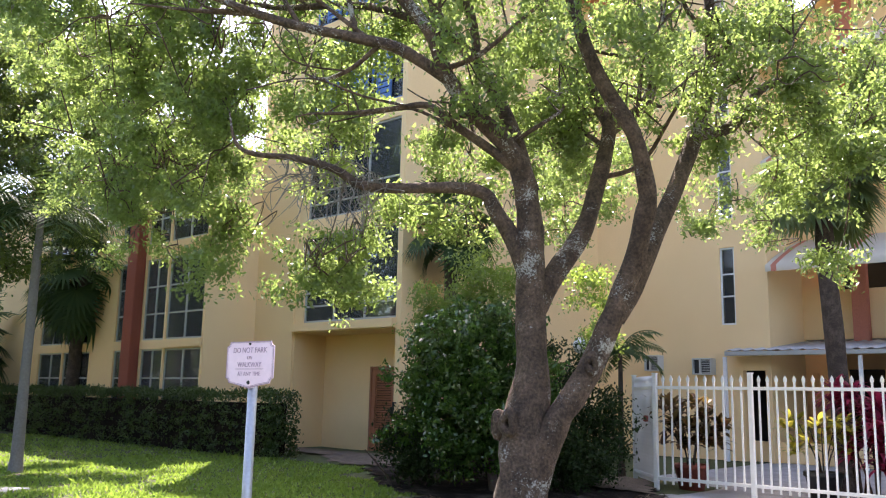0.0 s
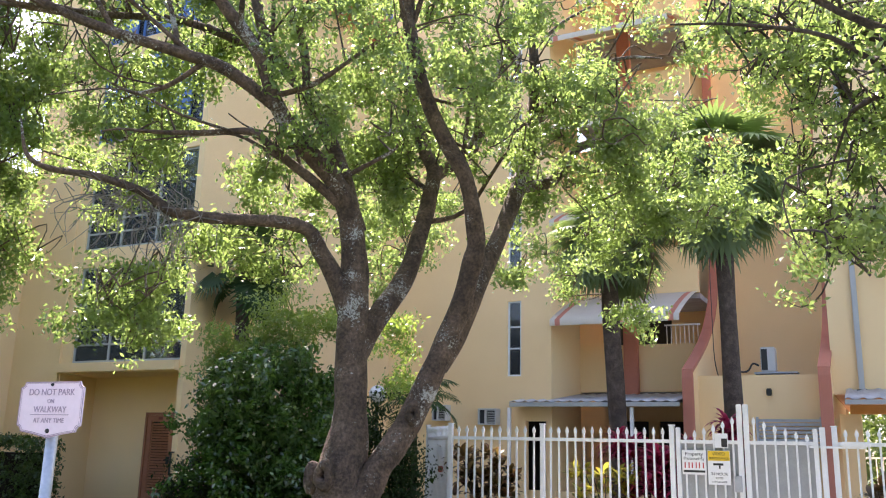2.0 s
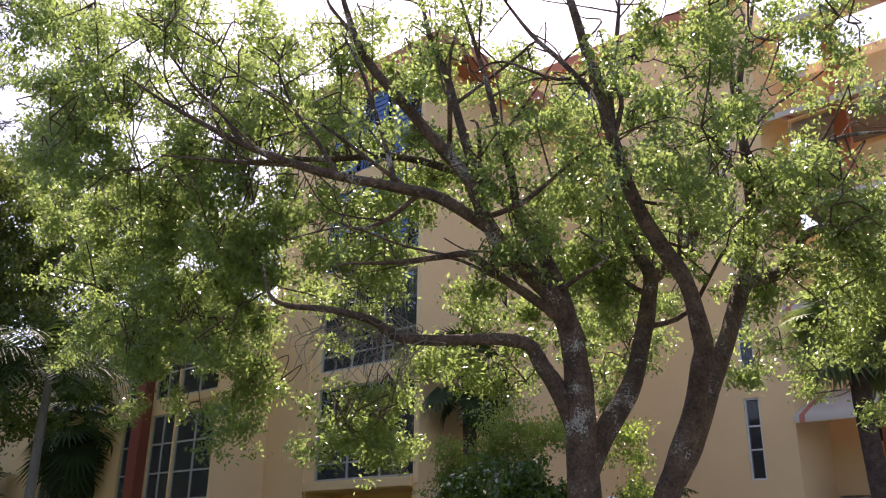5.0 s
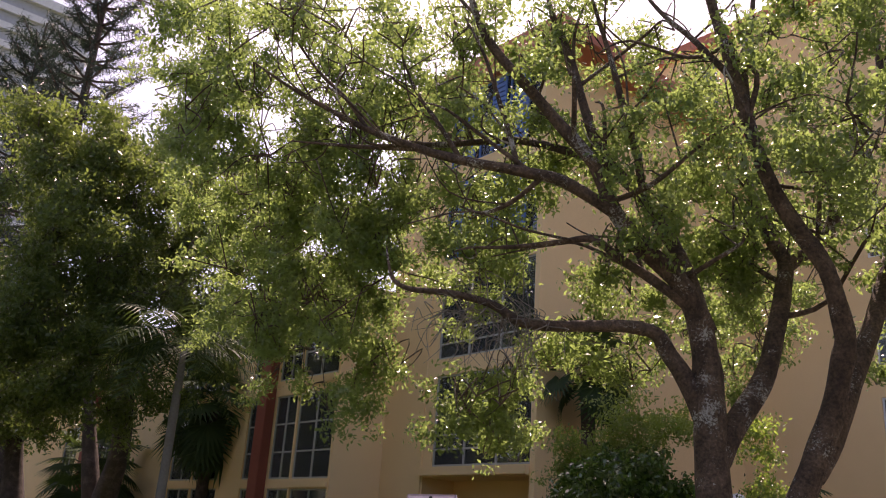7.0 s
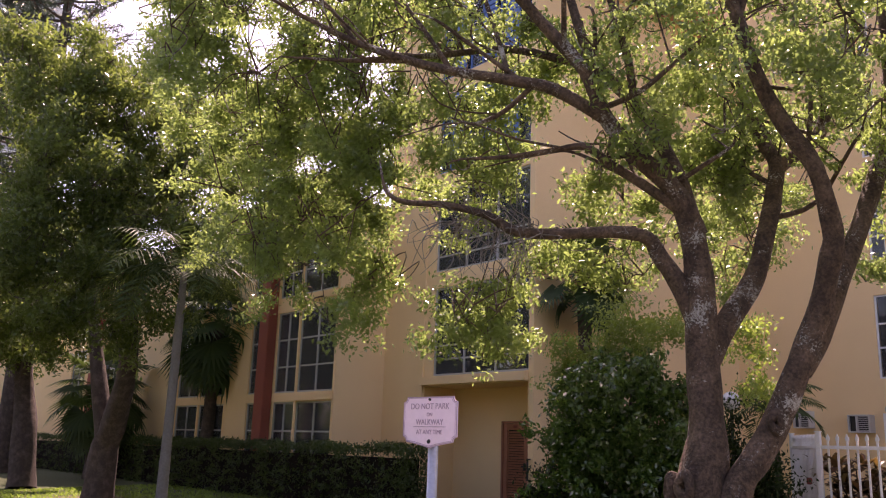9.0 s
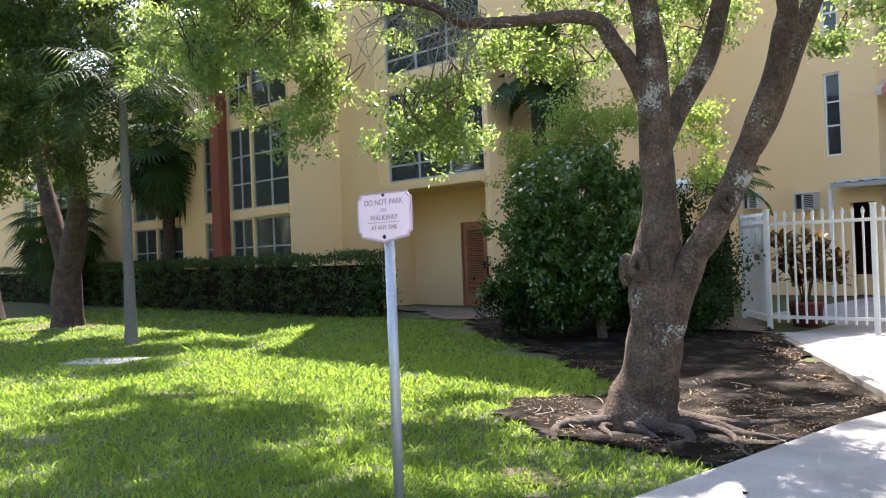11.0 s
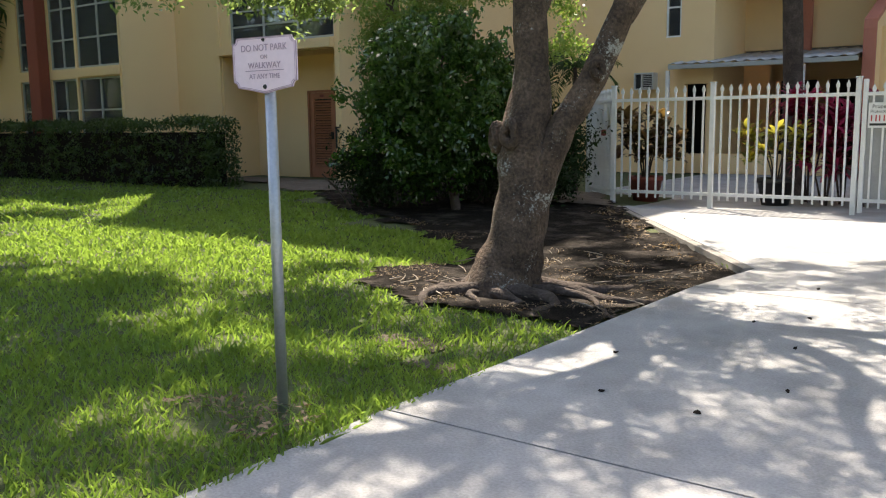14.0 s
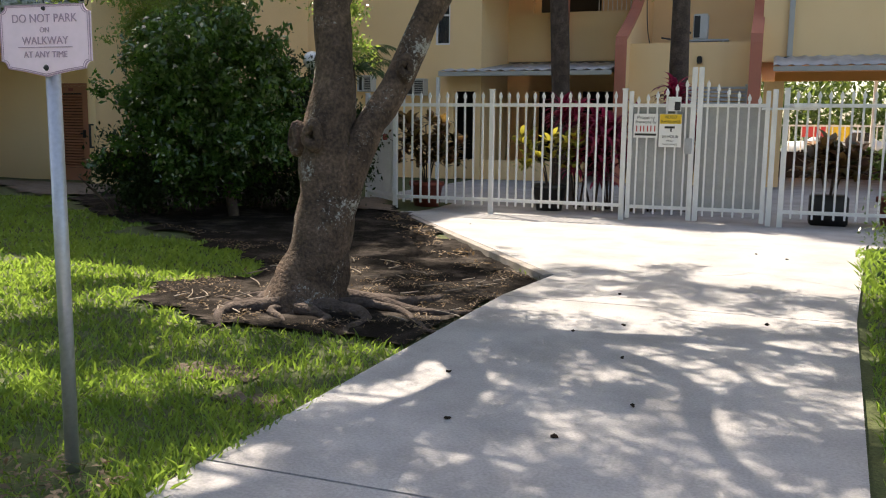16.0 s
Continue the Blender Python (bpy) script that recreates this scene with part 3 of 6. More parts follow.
def canopy(name, x0, x1, y0, y1, z0, z1, label):
    """A ribbed metal roof on white posts."""
    c = group(name, ((x0 + x1) / 2, y0, z0), label, "canopy")
    inv = Matrix.Translation((-(x0 + x1) / 2, -y0, -z0))
    n = int((x1 - x0) / 0.05)
    co, fa = [], []
    for i in range(n + 1):
        x = x0 + (x1 - x0) * i / n
        h = 0.03 * max(0, math.sin(2 * math.pi * x / 0.3)) ** 0.5 if math.sin(2 * math.pi * x / 0.3) > 0 else 0
        for y, z in ((y0, z0 + 0.06), (y1, z1 + 0.06)):
            co += [(x, y, z + h), (x, y, z + h - 0.02)]
    for i in range(n):
        a, b = 4 * i, 4 * i + 4
        fa += [(a, b, b + 2, a + 2), (a + 1, a + 3, b + 3, b + 1), (a, a + 1, b + 1, b)]
    co = np.array(co) + np.array([-(x0 + x1) / 2, -y0, -z0])
    from_arrays("roof_sheet", co, np.array(fa), METAL, c)
    bm = boxed(x0, x1, y0 - 0.02, y0 + 0.05, z0 - 0.07, z0 + 0.035, 0.01)
    bm.transform(inv)
    part("gutter", bm, FRAME, c)
    return c


cn = canopy("metal_canopy", -6.95, -2.63, 20.0, 22.9, 2.66, 3.02, "ribbed grey metal canopy over the ground-floor entrance")
for x in (1.0, -2.2):
    part("post", boxed(x - 0.04, x + 0.04, 0.06, 0.14, -2.65, -0.09), WHITE, cn)
canopy("metal_canopy", 0.9, 6.0, 20.35, 21.58, 2.72, 3.0, "ribbed grey metal canopy over the passage")


def awning(x0, x1, y0, y1, z0, z1):
    a = group("awning", ((x0 + x1) / 2, y1, z0), "cream canvas balcony awning with red stripes", "awning", "balcony awnings")
    xm = (x0 + x1) / 2
    n = 24
    for k in range(n):
        u0, u1 = x0 + (x1 - x0) * k / n - xm, x0 + (x1 - x0) * (k + 1) / n - xm
        co, fa = [], []
        for i in range(9):
            w = i / 8
            y, z = (y0 - y1) * (0.15 * math.sin(w * 1.5) + 0.85 * w), (z1 - z0) * (1 - w ** 1.12)
            if i == 8:
                co += [(u0, y, z), (u1, y, z), (u0, y + 0.01, z - 0.16), (u1, y + 0.01, z - 0.16)]
            else:
                co += [(u0, y, z), (u1, y, z)]
        for i in range(9):
            fa.append((2 * i, 2 * i + 1, 2 * i + 3, 2 * i + 2))
        from_arrays("stripe", np.array(co), np.array(fa), TERRACOTTA if k in (1, 13, 22) else CANVAS, a)
    return a


for s in range(5):
    awning(-6.0, -2.64, 20.42, 22.9, 4.86 + 2.7 * s, 5.85 + 2.7 * s)
awning(2.0, 5.8, 20.9, 21.58, 6.0, 6.6)


# Room darkness painted on sheets behind the openings, and far sides closing the building
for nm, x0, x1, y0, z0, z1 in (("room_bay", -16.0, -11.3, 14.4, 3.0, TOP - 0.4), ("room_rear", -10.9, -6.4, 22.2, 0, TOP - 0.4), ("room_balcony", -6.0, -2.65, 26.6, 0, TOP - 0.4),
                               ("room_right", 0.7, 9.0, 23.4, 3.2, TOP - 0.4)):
    tagged(finish("wall_" + nm, boxed(x0, x1, y0, y0 + 0.1, z0, z1), UNLIT_BLACK), "near-black sheet standing in for the darkness of a room", "wall", "", "structure")
wall("wall_low_far", "x", -60, -16.6, 29.8, 0.2, 0, LOW_TOP - 0.31, [], "far yellow stucco wall")
wall("wall_tall_far", "x", -16.5, 0.6, 29.8, 0.2, 0, TOP - 0.31, [], "far yellow stucco wall")


# ---- fence ----
FY = 12.23
PICKET_H = 1.86


def picket_mesh(h):
    bm = boxed(-0.013, 0.013, -0.013, 0.013, 0.0, h - 0.1)
    w = 0.022
    a = [bm.verts.new(p) for p in ((-w, -0.012, h - 0.1), (w, -0.012, h - 0.1), (w, 0.012, h - 0.1), (-w, 0.012, h - 0.1))]
    m_ = [bm.verts.new(p) for p in ((-w * 1.15, -0.012, h - 0.06), (w * 1.15, -0.012, h - 0.06), (w * 1.15, 0.012, h - 0.06), (-w * 1.15, 0.012, h - 0.06))]
    tip = [bm.verts.new((0, -0.006, h)), bm.verts.new((0, 0.006, h))]
    for k in range(4):
        bm.faces.new((a[k], a[(k + 1) % 4], m_[(k + 1) % 4], m_[k]))
    bm.faces.new(a[::-1])
    bm.faces.new((m_[0], m_[1], tip[0]))
    bm.faces.new((m_[2], m_[3], tip[1]))
    bm.faces.new((m_[1], m_[2], tip[1], tip[0]))
    bm.faces.new((m_[3], m_[0], tip[0], tip[1]))
    me = bpy.data.meshes.new("picket")
    bm.to_mesh(me)
    bm.free()
    me.materials.append(WHITE)
    return me


PICKET = picket_mesh(PICKET_H - 0.12)


def fence_run(a, b, n, label, rails=(0.21, 1.66), posts=(True, True), height=None, name="fence"):
    """A run of pickets with two rails from a to b."""
    a, b = Vector(a), Vector(b)
    g = group(name, a, label, "fence", "white fence panels")
    g.rotation_euler.z = math.atan2(b.y - a.y, b.x - a.x)
    ln = (b - a).length
    for z in rails:
        part("rail", boxed(0.03, ln - 0.03, -0.02, 0.02, z - 0.025, z + 0.025, 0.006), WHITE, g)
    for k in range(n):
        u = ln * (k + 1) / (n + 1)
        o = new("picket", PICKET if height is None else picket_mesh(height(u / ln)))
        o.parent = g
        o.location = (u, 0, 0.12)
    for on, u in zip(posts, (0, ln)):
        if on:
            bm = boxed(u - 0.035, u + 0.035, -0.035, 0.035, -0.02, 1.88, 0.006)
            box(bm, u - 0.042, u + 0.042, -0.042, 0.042, 1.881, 1.90)
            part("post", bm, WHITE, g)
    return g


fence_run((-4.73, FY, 0), (-3.12, FY, 0), 10, "white steel picket fence panel with spear tops")
fence_run((-3.12, FY, 0), (-1.11, FY, 0), 14, "white steel picket fence panel with spear tops", posts=(False, True))
fence_run((1.07, FY, 0), (4.2, FY, 0), 22, "white steel picket fence panel beside the gate")
fence_run((-5.75, 13.35, 0), (-4.73, FY, 0), 18, "white side fence panel of close-set pickets", posts=(True, False))


def gate_leaf(x0, x1, up_right, label):
    g = group("gate_leaf", (x0, FY, 0), label, "gate", "entrance gate leaves")
    ln = x1 - x0
    top = lambda t: 1.73 + 0.30 * (t if up_right else 1 - t) ** 1.5
    for z in (0.2, 1.66):
        part("rail", boxed(0.03, ln - 0.03, -0.02, 0.02, z - 0.025, z + 0.025, 0.006), WHITE, g)
    for k in range(6):
        t = (k + 1) / 7
        o = new("picket", picket_mesh(top(t) - 0.05))
        o.parent = g
        o.location = (ln * t, 0, 0.1)
    hi = ln - 0.035 if up_right else 0.035
    lo = 0.03 if up_right else ln - 0.03
    part("post", boxed(hi - 0.035, hi + 0.035, -0.03, 0.03, 0.03, 2.19, 0.006), WHITE, g)
    part("post", boxed(lo - 0.03, lo + 0.03, -0.03, 0.03, 0.03, 1.86, 0.006), WHITE, g)
    part("perforated_panel", boxed(0.05, ln - 0.05, 0.022, 0.027, 0.22, 1.64), PICKET_SHEET, g, "grey perforated metal sheet behind the bars")
    return g


gl = gate_leaf(-1.05, -0.12, True, "white steel gate leaf with warning notices")
gr = gate_leaf(-0.10, 0.86, False, "white steel gate leaf with sweeping top")
part("latch", boxed(0.80, 0.90, -0.06, -0.032, 0.98, 1.2, 0.006), GALV, gl)
part("hinge_post", boxed(0.985, 1.055, -0.035, 0.04, 0, 1.88, 0.006), WHITE, gr)
part("closer_arm", box(boxed(0.85, 1.55, -0.075, -0.045, 1.60, 1.63), 1.25, 1.6, -0.1, -0.04, 1.63, 1.69, 0.006), WHITE, gr, "white gate closer arm")


# ---- the parking notice on its pole ----
def words(text, size, at, material, parent, name="lettering"):
    c = bpy.data.curves.new(name, 'FONT')
    c.body = text
    c.size = size
    c.align_x = 'CENTER'
    c.extrude = 0.0008
    tmp = new(name, c)
    dg = bpy.context.evaluated_depsgraph_get()
    me = bpy.data.meshes.new_from_object(tmp.evaluated_get(dg))
    bpy.data.objects.remove(tmp)
    me.materials.clear()
    me.materials.append(material)
    o = new(name, me)
    o.parent = parent
    o.matrix_local = Matrix.Translation(at) @ pose(0, 0, 0, 90, 0, 0)
    return o


def plaque_outline(w, h, notch, point):
    """A plaque with scooped corners and a shallow point below."""
    pts = []
    hw, hh = w / 2, h / 2
    arc = lambda cx, cz, a0, a1: [(cx + notch * math.cos(radians(a0 + (a1 - a0) * k / 5)), cz + notch * math.sin(radians(a0 + (a1 - a0) * k / 5))) for k in range(6)]
    pts += arc(-hw, hh, 270, 360)
    pts += arc(hw, hh, 180, 270)
    pts += arc(hw, -hh, 90, 180)
    pts += [(hw * 0.5, -hh - point * 0.35), (0, -hh - point), (-hw * 0.5, -hh - point * 0.35)]
    pts += arc(-hw, -hh, 0, 90)
    return pts


def plate(outline, y0, y1):
    bm = bmesh.new()
    A = [bm.verts.new((x, y0, z)) for x, z in outline]
    B = [bm.verts.new((x, y1, z)) for x, z in outline]
    bm.faces.new(A)
    bm.faces.new(B[::-1])
    for i in range(len(A)):
        k = (i + 1) % len(A)
        bm.faces.new((A[i], B[i], B[k], A[k]))
    bmesh.ops.recalc_face_normals(bm, faces=bm.faces)
    return bm


def ring(outline, inner, y):
    bm = bmesh.new()
    A = [bm.verts.new((x, y, z)) for x, z in outline]
    B = [bm.verts.new((x, y, z)) for x, z in inner]
    for i in range(len(A)):
        k = (i + 1) % len(A)
        bm.faces.new((A[i], A[k], B[k], B[i]))
    return bm


sg = group("notice_sign", (-1.60, 1.94, 0), "pink-white parking notice plaque on a galvanised pole", "sign")
sg.rotation_euler.z = radians(4)
bm = bmesh.new()
bmesh.ops.create_cone(bm, segments=20, radius1=0.026, radius2=0.026, depth=1.62, cap_ends=True, matrix=Matrix.Translation((0, 0.02, 0.76)))
part("pole", bm, GALV, sg, "galvanised steel tube", True)
OUT = plaque_outline(0.385, 0.222, 0.026, 0.028)
bm = plate(OUT, -0.012, -0.006)
bm.transform(Matrix.Translation((0, 0, 1.6)))
pl = part("plaque", bm, PLATE, sg)
for f0, f1 in ((1.0, 0.975), (0.95, 0.938)):
    bm = ring([(x * f0, z * f0) for x, z in OUT], [(x * f1, z * (f1 - 0.012)) for x, z in OUT], -0.0135)
    bm.transform(Matrix.Translation((0, 0, 1.6)))
    part("border", bm, INK, pl, "thin mauve border line")
for txt, sz, z in (("DO NOT PARK", 0.041, 1.650), ("ON", 0.026, 1.615), ("WALKWAY", 0.038, 1.574), ("AT ANY TIME", 0.031, 1.528)):
    words(txt, sz, (0, -0.0135, z), INK, pl)
bm = boxed(-0.115, 0.115, -0.0145, -0.0125, 1.562, 1.565)
part("underline", bm, INK, pl)
for z, r in ((1.697, 0.008), (1.492, 0.011)):
    bm = bmesh.new()
    bmesh.ops.create_cone(bm, segments=14, radius1=r, radius2=r * 0.6, depth=0.008, cap_ends=True, matrix=Matrix.Translation((0, -0.0165, z)) @ pose(0, 0, 0, 90, 0, 0))
    part("bolt", bm, BLACK, sg)


# ---- hedge ----
def hedge(name, x0, x1, y0, y1, z1, label, seed, per_m):
    rng = np.random.default_rng(seed)
    h = group(name, ((x0 + x1) / 2, (y0 + y1) / 2, 0.1), label, "hedge")
    n = int((x1 - x0) * per_m)
    u = rng.uniform(0, 1, (n, 3))
    face = rng.uniform(0, 1, n)
    x = x0 + (x1 - x0) * u[:, 0]
    y = np.where(face < 0.55, y0 + np.abs(rng.normal(0, 0.10, n)), y0 + (y1 - y0) * u[:, 1])
    z = np.where(face < 0.55, 0.08 + (z1 - 0.1) * u[:, 2], z1 - np.abs(rng.normal(0, 0.07, n)))
    wob = 0.07 * np.sin(x * 2.3) + 0.05 * np.sin(x * 5.1 + 1)
    y = y + wob
    z = z + 0.5 * wob * (z > 0.8)
    end = rng.uniform(0, 1, n) < 1.2 / (x1 - x0)
    x = np.where(end, x1 - np.abs(rng.normal(0, 0.15, n)), x)
    y = np.where(end, y0 + (y1 - y0) * u[:, 1], y)
    z = np.where(end, 0.1 + (z1 - 0.15) * u[:, 2], z)
    c = np.stack([x - (x0 + x1) / 2, y - (y0 + y1) / 2, z - 0.1], 1)
    co, fa = leaf_cloud(rng, c, 0.05, 10, 0.075, 0.5)
    tagged(from_arrays("foliage", co, fa, LEAF_HEDGE, h), kind="stuff")
    # Added solid box, coloured near black as the shade between the leaves
    part("core", boxed((x0 - x1) / 2 + 0.1, (x1 - x0) / 2 - 0.45, (y0 - y1) / 2 + 0.22, (y1 - y0) / 2, -0.15, z1 - 0.34), NEAR_BLACK, h, "near-black solid core standing in for the hedge's inner shade")
    return h


hedge("clipped_hedge", -30, -12.1, 9.95, 10.75, 1.46, "long clipped dark green hedge along the facade", 5, 160)
hedge("clipped_hedge", -46, -30, 9.95, 10.75, 1.46, "long clipped dark green hedge along the facade", 6, 60)


# ---- trees ----
def tree(name, at, limbs, blobs, label, seed, leaf, density=90, per=22, size=0.07, spread=0.16, bark=None, category="tree", droop=0.3, side=0):
    """A tree: tapering limbs and a crown of small leaves in clumps, with twigs."""
    rng = np.random.default_rng(seed)
    o = Vector(at)
    t = group(name, at, label, category)
    off = np.array(at)
    for i, (pts, rad) in enumerate(limbs):
        co, fa = tube(pts, rad, 14 if i == 0 else 10, 0.10 if i < 3 else 0.07, seed + i * 7.3)
        from_arrays("trunk" if i == 0 else "limb", co - off, fa, bark or BARK, t, smooth=True)
    extra = []
    for pts, r in limbs[1:]:
        P = np.array(pts, float)
        for _ in range(side):
            i = int(rng.integers(1, len(P) - 1))
            run = P[i + 1] - P[i]
            ln = rng.uniform(0.7, 1.7)
            w = rng.normal(0, 1, 3) + run / np.linalg.norm(run) * 0.9 + np.array([0, 0, 0.35])
            w /= np.linalg.norm(w)
            p0 = P[i] + run * rng.uniform(0, 0.8)
            kink = rng.normal(0, 0.13, (2, 3))
            if p0[2] < 3.4 or w[2] < -0.25:
                continue
            line = [p0, p0 + w * ln * 0.35 + kink[0], p0 + w * ln * 0.7 + kink[1] + np.array([0, 0, 0.08]), p0 + w * ln]
            r0 = min(0.03, r[i] * 0.45)
            co, fa = tube(line, [r0, r0 * 0.75, r0 * 0.5, 0.006], 7, 0.06, seed + _)
            from_arrays("branch", co - off, fa, bark or BARK, t, smooth=True)
            extra.append((line, [r0] * 4))
    limbs = limbs + extra
    c = blob_points(rng, blobs, density)
    skel = []
    for pts, r in limbs:
        P = np.array(pts, float)
        for a, b in zip(P[:-1], P[1:]):
            skel += [a + (b - a) * k / 6 for k in range(6)]
        skel.append(P[-1])
    skel = np.array(skel[4:])
    tw = []
    for k in rng.permutation(len(c))[:min(len(c), 1300)]:
        p = c[k]
        dist = np.linalg.norm(skel - p, axis=1) + rng.uniform(0, 0.5, len(skel))
        q = skel[np.argmin(dist)]
        if np.linalg.norm(q - p) < 1.9:
            side = rng.normal(0, 0.14, 3)
            tw.append(tube([q, q * 0.65 + p * 0.35 + side + np.array([0, 0, 0.12]), q * 0.3 + p * 0.7 + side * 0.6, p], [0.010, 0.007, 0.005, 0.0025], 5, 0.02, k, 3))
            skel = np.vstack([skel, q * 0.3 + p * 0.7 + side * 0.6])
    if tw:
        co, fa = joined(tw)
        tagged(from_arrays("twig_growth", co - off, fa, bark or BARK, t), kind="stuff")
    co, fa = leaf_cloud(rng, c, spread, per, size, 0.45, droop)
    tagged(from_arrays("crown", co - off, fa, leaf, t), kind="stuff")
    return t


# Clumps of foliage: centre, radii, thickness
MAIN_CROWN_A = [(-7.3, 3.1, 6.6, 1.23, 1.02, 0.8, 0.8), (-5.7, 3.6, 6.6, 0.92, 0.73, 0.53, 0.58), (-7.0, 3.5, 5.4, 1.04, 0.9, 0.76, 0.85),
        (-6.2, 4.3, 5.0, 0.92, 0.82, 0.73, 1), (-6.6, 4.1, 4.0, 0.99, 0.79, 0.59, 0.9), (-7.9, 3.8, 4.2, 0.87, 0.76, 0.65, 0.65),
        (-5.9, 4.6, 3.3, 0.56, 0.47, 0.38, 0.7), (-6.1, 4.4, 2.8, 0.25, 0.35, 0.25, 0.7), (-4.1, 4.3, 5.1, 0.73, 0.62, 0.5, 0.42),
        (-4.6, 4, 5.8, 0.71, 0.59, 0.48, 0.33), (-3.3, 4.2, 5.3, 0.69, 0.61, 0.53, 0.33), (-3.9, 4.3, 4.1, 0.74, 0.55, 0.37, 0.5)]
MAIN_CROWN_B = [(-3.2, 5.1, 3.8, 0.63, 0.48, 0.32, 0.6), (-4.7, 5.3, 3.1, 0.89, 0.62, 0.36, 0.8), (-5.0, 5.1, 2.8, 0.42, 0.36, 0.3, 1),
        (-3.7, 5.5, 3.3, 0.56, 0.39, 0.22, 0.8), (-2.5, 4.6, 4.6, 0.54, 0.54, 0.54, 0.42), (-2.8, 6.1, 5.1, 0.77, 0.71, 0.65, 0.83),
        (-2.9, 6.7, 4.5, 0.74, 0.61, 0.49, 0.9), (-2.2, 4.8, 5.6, 0.74, 0.61, 0.48, 0.33), (-1.5, 5.4, 5.4, 0.74, 0.63, 0.53, 0.42),
        (-1.4, 5.8, 4.7, 0.53, 0.58, 0.63, 0.58), (-1.5, 6.6, 4.1, 0.45, 0.48, 0.5, 0.7), (-1.0, 5.0, 4.4, 0.55, 0.55, 0.55, 0.6)]
MAIN_CROWN_C = [(-2.7, 6.6, 4.1, 0.53, 0.53, 0.53, 0.9), (-1.1, 7.3, 4.1, 0.59, 0.56, 0.53, 1), (-0.3, 6.8, 4.6, 0.84, 0.73, 0.62, 0.7),
        (-0.2, 8.2, 3.9, 0.75, 0.66, 0.56, 0.8), (-0.5, 8.4, 2.8, 0.22, 0.35, 0.25, 0.9), (0.5, 7.8, 3.9, 0.53, 0.5, 0.48, 0.7),
        (-3.2, 5.3, 3.3, 0.63, 0.45, 0.26, 0.8), (-5.0, 5.1, 2.7, 0.59, 0.5, 0.42, 1), (-2.2, 4.9, 4.5, 0.69, 0.64, 0.59, 0.5),
        (-7.9, 3.1, 7.4, 1.19, 0.95, 0.71, 0.8), (-6.5, 3.8, 7.1, 1.09, 0.87, 0.65, 0.49), (-8.3, 4.3, 5.6, 1.58, 1.39, 1.19, 0.55)]
MAIN_CROWN_D = [(-4.3, 4.6, 6.3, 0.75, 0.66, 0.56, 0.33), (-2.8, 5.1, 6.6, 0.89, 0.71, 0.53, 0.42), (-2.6, 5.3, 5.4, 0.67, 0.59, 0.5, 0.42),
        (-3.7, 5.1, 5.4, 0.71, 0.59, 0.48, 0.66), (-2.4, 6.7, 5.5, 0.75, 0.72, 0.69, 0.66), (-1.2, 6.2, 6.4, 0.77, 0.62, 0.48, 0.5),
        (-2.7, 6, 6.5, 0.88, 0.69, 0.5, 0.42), (-1.4, 5.9, 5.7, 0.73, 0.7, 0.67, 0.55), (-5.2, 5.5, 5.0, 0.79, 0.66, 0.53, 0.7),
        (-0.4, 6.1, 6.0, 0.84, 0.7, 0.56, 0.7), (-0.5, 7.2, 4.9, 0.65, 0.59, 0.53, 0.6), (-2.1, 5.4, 4.7, 0.69, 0.58, 0.48, 0.49)]
MAIN_CROWN_E = [(-2.9, 6.9, 4.4, 0.75, 0.69, 0.63, 1), (-3.2, 7.6, 3.6, 0.59, 0.49, 0.4, 0.8), (-3.6, 6.0, 4.0, 0.65, 0.53, 0.42, 0.8),
        (-4.0, 5.8, 3.4, 0.77, 0.5, 0.24, 0.9), (-5.3, 5.6, 4.5, 0.79, 0.69, 0.59, 0.8), (-7.0, 4.9, 5.0, 1.45, 1.27, 1.09, 0.8),
        (-7.6, 4.6, 3.7, 0.87, 0.8, 0.73, 0.9), (-8.2, 4.6, 5.6, 1.03, 1.03, 1.03, 0.9), (-7.4, 5.6, 4.4, 0.91, 0.8, 0.68, 0.8),
        (-9.4, 5.1, 4.6, 1.03, 1.03, 1.03, 1), (-6.7, 5.2, 3.4, 0.76, 0.62, 0.48, 0.8), (-6.0, 6.1, 2.9, 0.62, 0.52, 0.42, 1)]
MAIN_CROWN_F = [(-0.9, 6.7, 4.6, 0.73, 0.64, 0.56, 0.8), (-1.8, 9.3, 3.8, 0.73, 0.62, 0.51, 0.8), (-0.6, 8.5, 4.3, 0.79, 0.69, 0.59, 0.7),
        (0.1, 9.1, 4.5, 0.62, 0.59, 0.55, 0.7), (-4.0, 5.2, 4.9, 0.83, 0.68, 0.53, 0.7), (-5.4, 4.8, 5.6, 0.99, 0.76, 0.53, 0.58),
        (-5, 4.5, 6.5, 0.86, 0.73, 0.59, 0.49), (-3.8, 4.7, 6.8, 0.88, 0.69, 0.5, 0.49), (-3.9, 5.2, 6.2, 0.81, 0.66, 0.5, 0.49),
        (-6.1, 4.2, 6.3, 0.9, 0.73, 0.55, 0.49), (-1.8, 6, 6.2, 0.71, 0.62, 0.53, 0.42), (-3.1, 6.5, 5.1, 0.69, 0.6, 0.5, 0.49)]
MAIN_CROWN_G = [(-4.4, 4.5, 6.5, 0.88, 0.66, 0.44, 0.49), (-4.0, 5.2, 5.1, 0.71, 0.62, 0.53, 0.6), (-5.2, 4.5, 5.4, 0.69, 0.6, 0.5, 0.42),
        (-6.5, 5.2, 7.4, 1.6, 1.4, 0.8, 0.42)]
